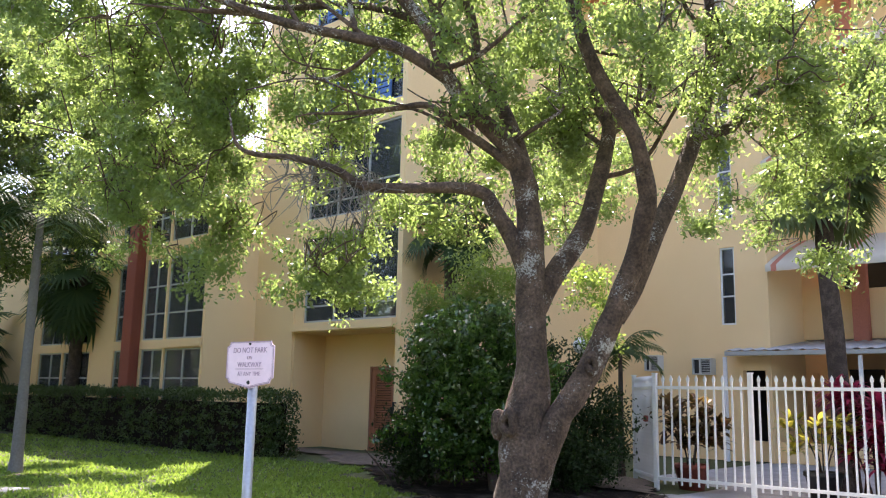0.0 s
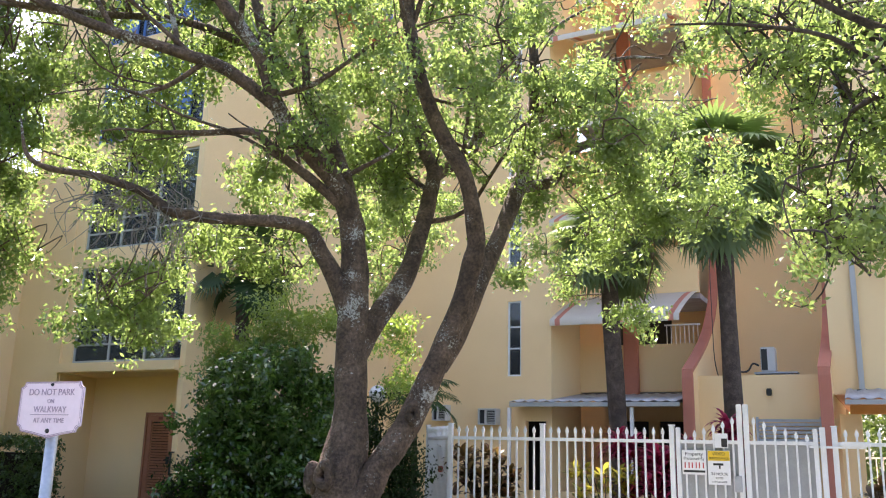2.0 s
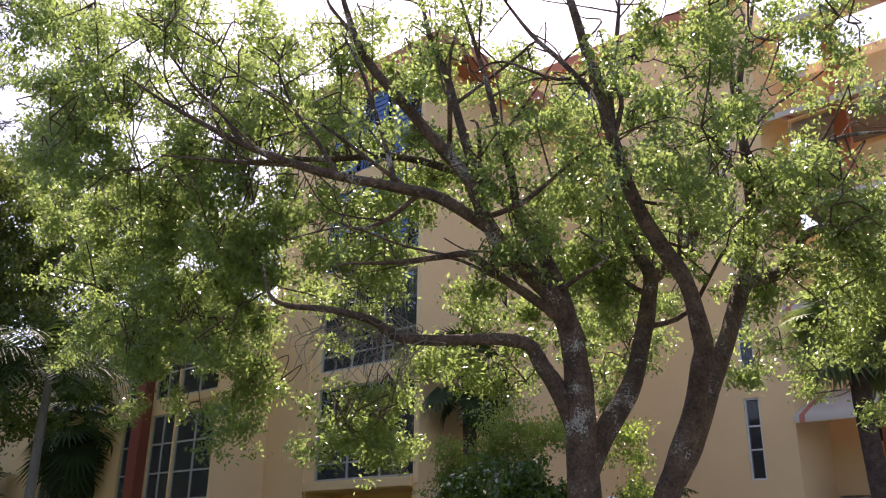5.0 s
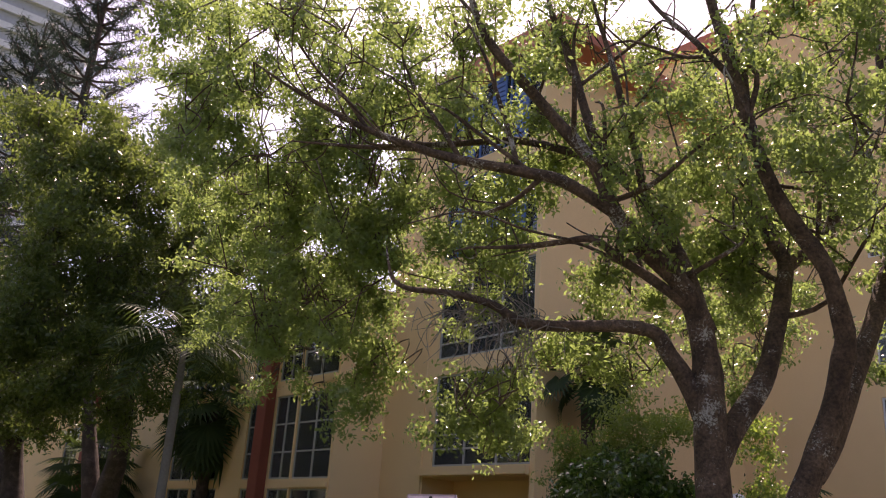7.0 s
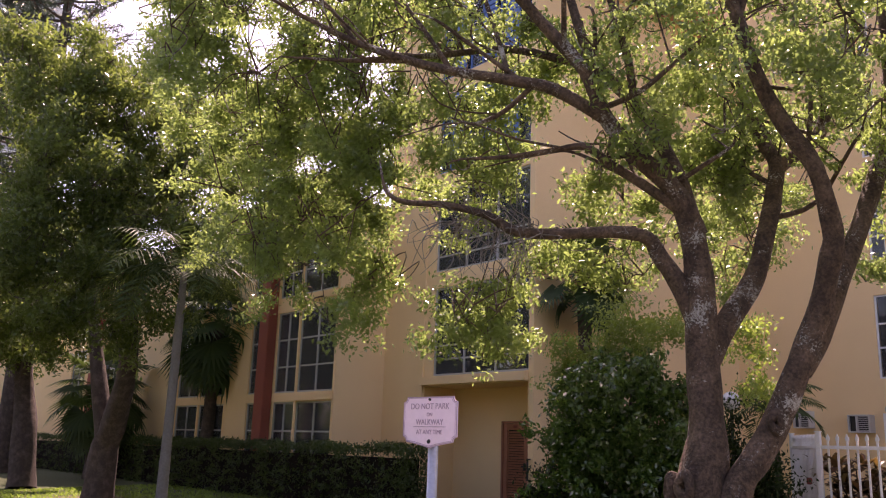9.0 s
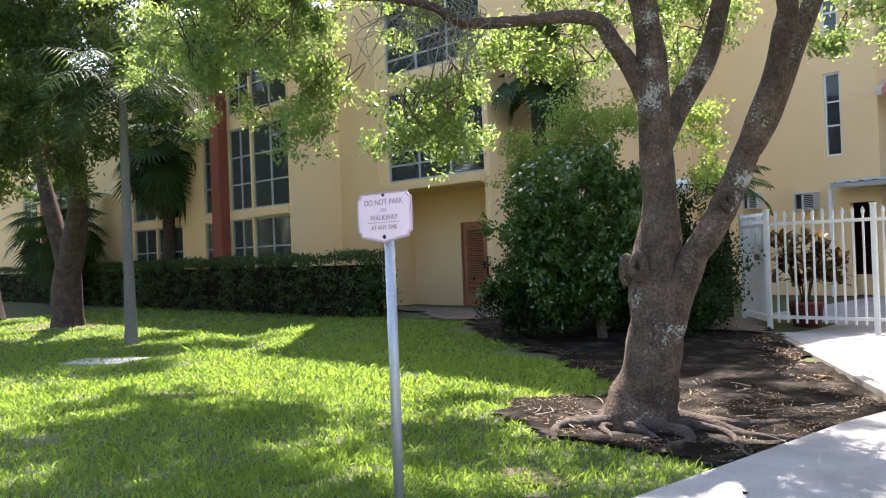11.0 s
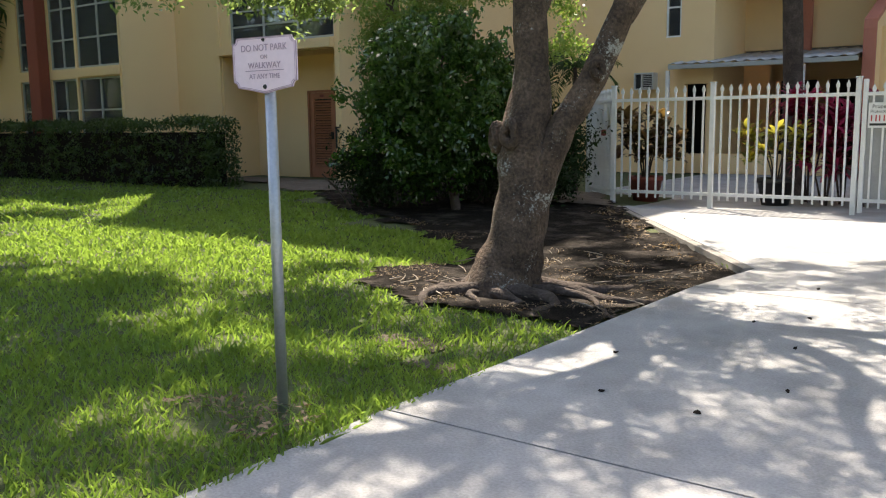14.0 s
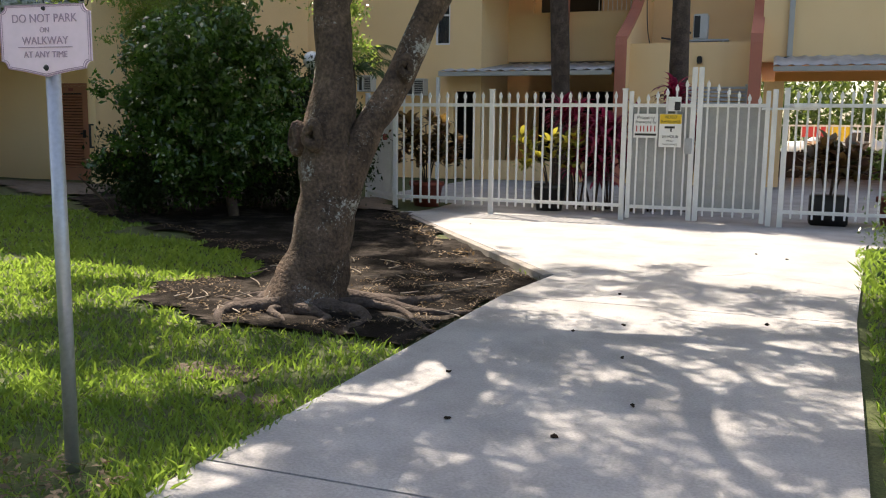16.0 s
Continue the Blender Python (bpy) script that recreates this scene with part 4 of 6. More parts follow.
MAIN_CROWN_H = [(-1.1, 6.8, 5.6, 0.55, 0.55, 0.47, 0.5), (-0.6, 7.3, 5.9, 0.5, 0.5, 0.42, 0.5), (-0.2, 7.9, 6.0, 0.55, 0.55, 0.47, 0.5), (-0.9, 7.1, 5.2, 0.4, 0.4, 0.34, 0.5), (-0.2, 8.4, 5.5, 0.5, 0.5, 0.42, 0.5), (-0.8, 7.9, 4.3, 0.45, 0.45, 0.38, 0.5), (-0.4, 8.4, 4.3, 0.5, 0.5, 0.42, 0.5), (0.0, 8.8, 4.6, 0.5, 0.5, 0.42, 0.5), (-0.8, 8.1, 3.7, 0.35, 0.35, 0.3, 0.5)]
MAIN_CROWN_I = [(-6.0, 1.8, 6.3, 0.5, 0.5, 0.42, 0.6), (-5.4, 2.1, 5.9, 0.45, 0.45, 0.38, 0.6), (-6.4, 2.0, 5.7, 0.55, 0.55, 0.47, 0.6), (-4.9, 2.3, 6.1, 0.4, 0.4, 0.34, 0.6), (-4.5, 2.5, 6.1, 0.45, 0.45, 0.38, 0.6), (-4.0, 3.0, 5.9, 0.35, 0.35, 0.3, 0.6), (-3.8, 3.4, 6.1, 0.35, 0.35, 0.3, 0.6), (-5.5, 2.1, 6.4, 0.4, 0.4, 0.34, 0.6), (-6.2, 2.4, 5.1, 0.5, 0.5, 0.42, 0.6)]
MAIN_CROWN_J = [(-5.3, 4.1, 5.4, 0.5, 0.5, 0.42, 0.8), (-5.1, 4.2, 4.7, 0.45, 0.45, 0.38, 0.8), (-5.2, 4.1, 4.2, 0.5, 0.5, 0.42, 0.8), (-5.6, 3.8, 4.8, 0.5, 0.5, 0.42, 0.8), (-5.7, 3.3, 5.6, 0.5, 0.5, 0.42, 0.8), (-5.3, 3.6, 5.8, 0.45, 0.45, 0.38, 0.8), (-6.6, 2.8, 5.7, 0.55, 0.55, 0.47, 0.8)]
MAIN_CROWN = MAIN_CROWN_J + MAIN_CROWN_I + MAIN_CROWN_H + MAIN_CROWN_A + MAIN_CROWN_B + MAIN_CROWN_C + MAIN_CROWN_D + MAIN_CROWN_E + MAIN_CROWN_F + MAIN_CROWN_G
RIGHT_CROWN_A = [(1.4, 5.1, 4.3, 0.64, 0.51, 0.39, 0.9), (1.5, 5.8, 3.1, 0.36, 0.38, 0.4, 1), (1.9, 4.9, 3.5, 0.44, 0.57, 0.71, 1),
        (3.4, 4.8, 4.4, 1.5, 1.4, 1.2, 1), (3.8, 6.5, 5.6, 1.8, 1.8, 1.2, 1), (2.2, 3.2, 5.2, 1.2, 1.2, 0.8, 0.7)]
RIGHT_CROWN = RIGHT_CROWN_A + [(1.3, 6.9, 5.2, 0.5, 0.5, 0.42, 1.0), (1.6, 6.7, 5.1, 0.5, 0.5, 0.42, 1.0), (1.3, 6.7, 4.5, 0.42, 0.42, 0.36, 1.0), (1.8, 6.6, 4.6, 0.45, 0.45, 0.38, 1.0), (1.6, 6.7, 4.1, 0.42, 0.42, 0.36, 1.0), (1.4, 6.6, 3.8, 0.36, 0.36, 0.31, 1.0), (1.7, 6.6, 3.5, 0.4, 0.4, 0.34, 1.0), (1.5, 6.7, 3.3, 0.3, 0.3, 0.26, 1.0), (1.8, 6.7, 3.1, 0.28, 0.28, 0.24, 1.0)]
LEFT_CROWN_A = [(-16.4, 4.1, 8.6, 2.11, 1.91, 1.72, 1.2), (-16.1, 3.8, 6.5, 2.01, 1.75, 1.5, 1), (-16.3, 5.9, 7.1, 1.98, 1.85, 1.72, 1),
        (-15.5, 3.3, 4.7, 1.43, 1.43, 1.43, 1), (-16.0, 5.1, 5.1, 1.75, 1.57, 1.38, 1), (-16.4, 7.2, 8.5, 1.39, 1.39, 1.39, 1),
        (-16.1, 7.4, 5.6, 1.32, 1.19, 1.06, 1), (-15.5, 3.9, 3.7, 1.43, 1.07, 0.71, 0.8), (-15.0, 5.5, 3.6, 1.43, 1.01, 0.59, 0.6)]
LEFT_CROWN = LEFT_CROWN_A + [(-20.4, 6.9, 10.9, 1.3, 1.3, 1.1, 1.0), (-18.8, 8.0, 9.6, 1.2, 1.2, 1.02, 1.0), (-19.7, 7.4, 8.1, 1.2, 1.2, 1.02, 1.0), (-18.1, 8.5, 7.4, 1.1, 1.1, 0.94, 1.0), (-16.7, 8.2, 9.6, 1.0, 1.0, 0.85, 1.0), (-15.9, 8.8, 8.1, 1.0, 1.0, 0.85, 1.0), (-19.0, 7.2, 11.9, 1.0, 1.0, 0.85, 1.0), (-17.2, 9.1, 6.1, 0.8, 0.8, 0.68, 1.0), (-14.7, 8.4, 9.8, 0.9, 0.9, 0.77, 1.0), (-14.9, 9.5, 6.9, 0.9, 0.9, 0.77, 1.0)]

# The main tree's limbs: centre line and radii
bole = ([(-2.42, 5.15, -0.15), (-2.35, 5.18, 0.12), (-2.3, 5.22, 0.4), (-2.26, 5.28, 0.79), (-2.27, 5.31, 1.15), (-2.25, 5.38, 1.62), (-2.28, 5.41, 2.1), (-2.3, 5.42, 2.54), (-2.3, 5.42, 2.94), (-2.33, 5.38, 3.35), (-2.39, 5.29, 3.68)],
    [0.38, 0.275, 0.23, 0.215, 0.222, 0.158, 0.132, 0.13, 0.123, 0.106, 0.0836])
right_stem = ([(-2.2, 5.3, 0.6), (-2.11, 5.34, 0.93), (-2.02, 5.41, 1.24), (-1.91, 5.51, 1.45), (-1.79, 5.64, 1.75), (-1.66, 5.73, 2.12), (-1.54, 5.78, 2.41), (-1.43, 5.79, 2.71), (-1.33, 5.77, 3.02), (-1.28, 5.73, 3.25), (-1.29, 5.53, 3.7), (-1.43, 5.34, 4.07), (-1.57, 5.18, 4.52), (-1.64, 4.95, 5.27), (-1.7, 4.85, 5.7), (-1.75, 4.69, 6.22), (-1.9, 4.5, 7.0)],
    [0.123, 0.132, 0.123, 0.114, 0.11, 0.104, 0.0986, 0.0924, 0.0862, 0.0792, 0.0704, 0.066, 0.0616, 0.051, 0.044, 0.0352, 0.0106])
near_left_limb = ([(-2.29, 5.41, 3.3), (-2.37, 5.23, 3.66), (-2.63, 4.92, 4.06), (-2.74, 4.72, 4.35), (-2.81, 4.55, 4.72), (-3.0, 4.3, 5.08), (-3.19, 4.04, 5.45), (-3.39, 3.78, 5.83), (-3.46, 3.6, 6.2), (-3.6, 3.4, 7.0)],
    [0.088, 0.088, 0.0774, 0.0704, 0.0598, 0.0528, 0.0458, 0.0396, 0.0308, 0.0106])
back_left_limb = ([(-2.31, 5.42, 3.3), (-2.41, 5.38, 3.73), (-2.58, 5.33, 4.18), (-2.81, 5.23, 4.63), (-3.11, 5.07, 5.05), (-3.28, 5.01, 5.52), (-3.5, 4.98, 6.31), (-3.69, 4.91, 6.84), (-3.83, 4.87, 7.5)],
    [0.0792, 0.0774, 0.0704, 0.0634, 0.0546, 0.0484, 0.0396, 0.0308, 0.0106])
far_left_limb = ([(-2.72, 4.74, 4.29), (-2.99, 4.37, 4.54), (-3.25, 4.06, 4.62), (-3.6, 3.69, 4.7), (-3.9, 3.42, 4.82), (-4.26, 3.11, 5.01), (-4.58, 2.82, 5.24), (-4.77, 2.56, 5.4), (-5.1, 2.3, 5.7)],
    [0.0581, 0.0546, 0.0493, 0.0422, 0.037, 0.0299, 0.0229, 0.0158, 0.00704])
left_twig = ([(-3.9, 3.42, 4.81), (-4.2, 3.27, 4.86), (-4.51, 3.11, 4.92), (-5.11, 2.81, 5.06)], [0.0264, 0.022, 0.0176, 0.00704])
middle_limb = ([(-2.27, 5.46, 2.25), (-2.24, 5.62, 2.48), (-2.2, 5.84, 2.73), (-2.16, 6.11, 3.08), (-2.17, 6.35, 3.51), (-2.21, 6.57, 3.91), (-2.22, 6.68, 4.24), (-2.36, 6.71, 4.52), (-2.52, 6.71, 4.99), (-2.64, 6.75, 5.5), (-2.7, 6.83, 6.03), (-2.65, 6.98, 6.8)],
    [0.106, 0.106, 0.0986, 0.0924, 0.0862, 0.081, 0.0748, 0.066, 0.0528, 0.0422, 0.0308, 0.0106])
middle_stub = ([(-2.22, 6.68, 4.18), (-2.03, 6.81, 4.36), (-1.88, 6.85, 4.46), (-1.81, 6.84, 4.59), (-1.77, 6.87, 4.69)], [0.066, 0.0616, 0.0598, 0.0528, 0.044])
back_right_limb = ([(-1.64, 5.79, 2.15), (-1.56, 5.95, 2.42), (-1.49, 6.21, 2.91), (-1.43, 6.5, 3.37), (-1.36, 6.79, 3.92), (-1.3, 7.0, 4.4), (-1.29, 7.09, 4.72), (-1.31, 7.19, 5.45), (-1.36, 7.22, 6.01), (-1.39, 7.26, 6.66), (-1.45, 7.34, 7.5)],
    [0.088, 0.0924, 0.088, 0.0836, 0.0792, 0.0704, 0.0634, 0.0528, 0.044, 0.0317, 0.0106])
back_right_fork = ([(-1.36, 7.23, 6.0), (-1.26, 7.23, 6.52), (-1.15, 7.25, 6.91), (-1.0, 7.26, 7.5)], [0.0352, 0.0317, 0.0246, 0.0088])
arching_limb = ([(-1.33, 6.86, 4.02), (-1.11, 7.21, 4.17), (-0.95, 7.51, 4.59), (-0.74, 7.78, 4.71), (-0.59, 8.01, 4.61), (-0.42, 8.19, 4.37), (-0.3, 8.34, 4.18), (-0.34, 8.37, 3.85)],
    [0.0616, 0.0572, 0.051, 0.0458, 0.0405, 0.0334, 0.0229, 0.0088])
right_side_limb = ([(-1.29, 7.04, 4.68), (-1.15, 7.19, 5.02), (-0.93, 7.34, 5.26), (-0.53, 7.62, 5.58), (-0.1, 7.9, 5.63)], [0.044, 0.0396, 0.0334, 0.0246, 0.0088])
low_left_limb = ([(-2.29, 5.43, 2.4), (-2.43, 5.33, 2.87), (-2.54, 5.23, 3.1), (-2.6, 5.13, 3.28), (-2.77, 4.95, 3.33), (-2.98, 4.74, 3.32), (-3.27, 4.47, 3.31), (-3.43, 4.3, 3.34), (-3.58, 4.14, 3.47), (-3.84, 3.89, 3.56), (-4.11, 3.64, 3.59), (-4.26, 3.53, 3.7), (-4.33, 3.49, 4.0)],
    [0.088, 0.0836, 0.0748, 0.0634, 0.0563, 0.0528, 0.0493, 0.044, 0.037, 0.0317, 0.0246, 0.0176, 0.00704])
mid_left_limb = ([(-2.36, 5.31, 3.5), (-2.48, 5.15, 3.64), (-2.57, 5.02, 3.74), (-2.74, 4.84, 3.9), (-2.91, 4.66, 4.07), (-3.12, 4.45, 4.03), (-3.41, 4.19, 3.98), (-3.7, 3.9, 3.96)],
    [0.0484, 0.0458, 0.044, 0.0396, 0.0334, 0.0264, 0.0194, 0.00704])
left_upright = ([(-3.25, 4.06, 4.6), (-3.37, 4.1, 4.9), (-3.57, 4.08, 5.46), (-3.78, 4.05, 6.02), (-4.0, 3.96, 6.5)], [0.0264, 0.0246, 0.0211, 0.0158, 0.00704])
inner_upright = ([(-2.81, 5.23, 4.63), (-2.8, 5.17, 4.99), (-2.86, 5.07, 5.4), (-2.93, 4.96, 5.94), (-3.02, 4.83, 6.5), (-3.1, 4.7, 7.0)], [0.0396, 0.0396, 0.0352, 0.0282, 0.0194, 0.0088])
right_offshoot = ([(-1.64, 4.95, 5.25), (-1.91, 4.81, 5.68), (-2.16, 4.65, 6.03), (-2.4, 4.5, 6.5)], [0.0308, 0.0264, 0.0194, 0.00704])
right_upright = ([(-1.61, 5.07, 4.9), (-1.65, 5.12, 5.52), (-1.6, 5.22, 6.08), (-1.58, 5.3, 6.7)], [0.0308, 0.0282, 0.022, 0.0088])
hanging_twig = ([(-3.12, 4.21, 4.56), (-3.39, 4.14, 4.39), (-3.68, 4.06, 4.33), (-3.95, 4.0, 4.45)], [0.0246, 0.0211, 0.0158, 0.00704])
left_shoot = ([(-4.26, 3.11, 5.01), (-4.41, 2.94, 5.31), (-4.66, 2.76, 5.62), (-4.9, 2.6, 6.0)], [0.022, 0.0194, 0.0141, 0.00704])
left_riser = ([(-3.6, 3.69, 4.7), (-3.74, 3.53, 5.03), (-3.94, 3.39, 5.39), (-4.1, 3.3, 5.8)], [0.0246, 0.0211, 0.0158, 0.00704])
outer_left_limb = ([(-3.11, 5.07, 5.0), (-4.1, 4.9, 5.5), (-5.4, 4.7, 5.8), (-6.6, 4.5, 6.3), (-7.8, 4.4, 6.9)], [0.044, 0.0396, 0.0317, 0.0211, 0.0088])
MAIN_LIMBS = [bole, right_stem, near_left_limb, back_left_limb, far_left_limb, left_twig, middle_limb, middle_stub, back_right_limb, back_right_fork, arching_limb, right_side_limb, low_left_limb, mid_left_limb, left_upright, inner_upright,
              right_offshoot, right_upright, hanging_twig, left_shoot, left_riser, outer_left_limb]
main = tree("shade_tree", (-2.35, 5.2, -0.1), MAIN_LIMBS, MAIN_CROWN + [(-4.6, 9.2, 4.7, 1.4, 1.2, 0.8, 0.8), (-3.2, 9.4, 5.6, 1.2, 1.0, 0.9, 0.7)], "large multi-stemmed shade tree with lichen-flecked bark", 11, LEAF, 255, 34, 0.064, 0.066, BARK_LICHEN, side=5)
tree("shade_tree", (4.6, 5.2, 0), [([(4.6, 5.2, -0.1), (4.5, 5.2, 1.5), (4.3, 5.1, 3.0), (3.6, 5.0, 4.2)], [0.22, 0.16, 0.13, 0.08]),
                                 ([(4.3, 5.1, 3.0), (3.2, 4.8, 3.6), (2.3, 4.7, 3.75), (1.7, 4.8, 3.55)], [0.09, 0.07, 0.045, 0.012]),
                                 ([(3.6, 5.0, 4.2), (1.31, 6.71, 5.72), (1.46, 6.7, 5.18), (1.58, 6.72, 4.75), (1.68, 6.73, 4.32)], [0.08, 0.07, 0.06, 0.05, 0.035]),
                                 ([(2.3, 4.7, 3.75), (1.7, 4.75, 4.2), (1.3, 4.8, 4.6)], [0.04, 0.025, 0.01])],
     RIGHT_CROWN, "leafy shade tree overhanging the walkway", 12, LEAF, 260, 34, 0.064, 0.066, BARK, side=4)
tree("shade_tree", (-19.3, 6.6, 0), [([(-19.3, 6.6, 0), (-19.2, 6.6, 1.2), (-18.9, 6.6, 1.7), (-18.1, 6.5, 3.0), (-17.2, 6.0, 5.0), (-16.8, 5.6, 7.5)], [0.42, 0.3, 0.28, 0.22, 0.14, 0.05]),
                                   ([(-19.2, 6.6, 1.2), (-19.6, 6.5, 2.4), (-20.3, 6.3, 4.5), (-20.6, 6.0, 7)], [0.22, 0.2, 0.13, 0.04])],
     LEFT_CROWN, "broad leafy tree on the lawn before the wing", 13, LEAF_FAR, 165, 32, 0.11, 0.16)

for x, y, z, r, turn in ((-2.45, 5.17, 1.2, 0.07, -40), (-2.28, 5.09, 1.23, 0.065, 8), (-1.74, 5.54, 1.74, 0.05, 30)):
    # Healed pruning scars: swollen bark round a hollow
    bm = bmesh.new()
    for k in range(16):
        for j in range(8):
            a, b_ = 2 * math.pi * k / 16, 2 * math.pi * j / 8
            rr = r * (1 + 0.12 * math.sin(3 * a + x)) + 0.045 * math.cos(b_)
            bm.verts.new((rr * math.cos(a) * 0.75, 0.06 * math.sin(b_), rr * math.sin(a) * 1.2))
    bm.verts.ensure_lookup_table()
    for k in range(16):
        for j in range(8):
            bm.faces.new([bm.verts[q] for q in (k * 8 + j, ((k + 1) % 16) * 8 + j, ((k + 1) % 16) * 8 + (j + 1) % 8, k * 8 + (j + 1) % 8)])
    bmesh.ops.create_uvsphere(bm, u_segments=12, v_segments=8, radius=r * 0.95, matrix=Matrix.Translation((0, 0.045, 0)) @ Matrix.Diagonal((0.8, 0.6, 1.25, 1)))
    bmesh.ops.recalc_face_normals(bm, faces=bm.faces)
    bm.transform(Matrix.Translation((x + 2.35, y - 5.2, z + 0.1)) @ pose(0, 0, 0, 0, 0, turn))
    part("pruning_scar", bm, BARK_LICHEN, main, "swollen healed bark scar", True)
# Bare grey twigs hanging in a tangle from the low limb
DEAD_WOOD = mat("dead_twig_wood", (0.22, 0.19, 0.16), 0.9, 0.2, 6, 40, 0.2, island=0.3)
rng = np.random.default_rng(77)
tangle = []
for k in range(95):
    p = np.array([-3.42, 4.32, 3.36]) + np.array([-0.42, -0.4, 0.1]) * rng.uniform(-0.5, 1.1) + rng.normal(0, 0.05, 3)
    w = np.array([rng.normal(-0.1, 0.5), rng.normal(-0.1, 0.5), rng.normal(-0.15, 0.55)])
    ln = rng.uniform(0.25, 0.7)
    w /= np.linalg.norm(w)
    run = [p, p + w * ln * 0.35 + rng.normal(0, 0.04, 3), p + w * ln * 0.7 + rng.normal(0, 0.06, 3), p + w * ln + rng.normal(0, 0.05, 3) - np.array([0, 0, 0.1])]
    tangle.append(tube(run, [0.006, 0.0045, 0.0035, 0.002], 4, 0.0, k, 3))
co, fa = joined(tangle)
tagged(from_arrays("dead_twig_growth", co - np.array((-2.35, 5.2, -0.1)), fa, DEAD_WOOD, main, "tangle of bare grey dead twigs"), kind="stuff")
rr_ = random.Random(4)
for k in range(14):
    # Surface roots
    a = radians(-165 + 26 * k)
    L = rr_.uniform(0.5, 1.5)
    pts, rad = [], []
    for i in range(6):
        d_ = 0.2 + L * i / 5
        b_ = a + 0.25 * math.sin(i * 1.3 + k)
        px, py = -2.38 + d_ * math.cos(b_), 5.18 + d_ * math.sin(b_)
        pts.append((px, py, max(ground_height(px, py), -0.12) + 0.085 - 0.018 * i + 0.012 * math.sin(i * 2.1 + k)))
        rad.append((0.07 - 0.0115 * i) * (0.6 + 0.5 * (k % 3) / 2))
    co, fa = tube(pts, rad, 8, 0.22, k)
    from_arrays("root", co - np.array((-2.35, 5.2, -0.1)), fa, BARK, main, smooth=True)


# ---- planting bed, grass and litter ----
BED = [(-1.12, 4.25), (-1.7, 4.4), (-2.4, 4.25), (-3.5, 4.8), (-4.1, 5.4), (-3.5, 6.1), (-3.6, 6.7), (-5.6, 7.9), (-7.2, 8.6), (-9.2, 9.9), (-10.2, 11.9), (-5.3, 12.6), (-4.65, 12.15), (-0.97, 7.05)]


def inside(x, y, poly):
    hit = False
    for (x0, y0), (x1, y1) in zip(poly, poly[1:] + poly[:1]):
        if (y0 > y) != (y1 > y) and x < (x1 - x0) * (y - y0) / (y1 - y0) + x0:
            hit = not hit
    return hit


def patch(name, poly, step, lift, material, label, wobble=0.25):
    """A thin uneven layer over the lawn within a ragged outline."""
    x0, x1 = min(p[0] for p in poly), max(p[0] for p in poly)
    y0, y1 = min(p[1] for p in poly), max(p[1] for p in poly)
    bm = bmesh.new()
    vs = {}

    def vert(i, j):
        if (i, j) not in vs:
            x, y = x0 + i * step, y0 + j * step
            z = ground_height(x, y) + lift + 0.025 * noise.noise(Vector((x * 3, y * 3, 5))) + 0.012 * noise.noise(Vector((x * 11, y * 11, 9)))
            vs[i, j] = bm.verts.new((x, y, z))
        return vs[i, j]
    for i in range(int((x1 - x0) / step)):
        for j in range(int((y1 - y0) / step)):
            x, y = x0 + (i + 0.5) * step, y0 + (j + 0.5) * step
            w = wobble * noise.noise(Vector((x * 2.2, y * 2.2, 3)))
            if inside(x + w, y + w * 0.7, poly) and inside(x, y, [(-40, -5), (-1.16, -5), (-1.16, 5.9), (-0.95, 7.05), (-4.7, 12.2), (-5.4, 13.2), (-40, 13.2)]):
                bm.faces.new((vert(i, j), vert(i + 1, j), vert(i + 1, j + 1), vert(i, j + 1)))
    return tagged(finish(name, bm, material, smooth=True), label, "ground", "", "structure")


patch("planting_bed", BED, 0.1, 0.03, BED_SOIL, "dark mulch and soil bed under the tree")
patch("gravel_strip", [(-14.5, 11.5), (-14.3, 12.5), (-10.4, 12.5), (-9.2, 10.6), (-10.2, 10.2), (-12, 11.4)], 0.12, 0.035, STONES, "strip of pale gravel before the recess")
patch("gravel_strip", [(-5.6, 11.2), (-6.4, 12.6), (-5.2, 13.0), (-4.9, 12.2), (-4.2, 11.4)], 0.1, 0.06, STONES, "patch of pale gravel by the fence")
for bx, by, w in ((-1.9, 3.3, 0.28), (-1.45, 3.0, 0.2), (-7.9, 8.3, 0.5), (-13.2, 5.5, 0.6), (-19.4, 6.4, 1.6)):
    patch("bare_patch", [(bx + w * math.cos(a), by + 0.6 * w * math.sin(a)) for a in [k * math.pi / 5 for k in range(10)]], 0.06, 0.012, mat("dry_soil", (0.12, 0.09, 0.06), 0.95, 0.3, 8, 60, 0.5), "bare brown patch in the lawn", 0.15)


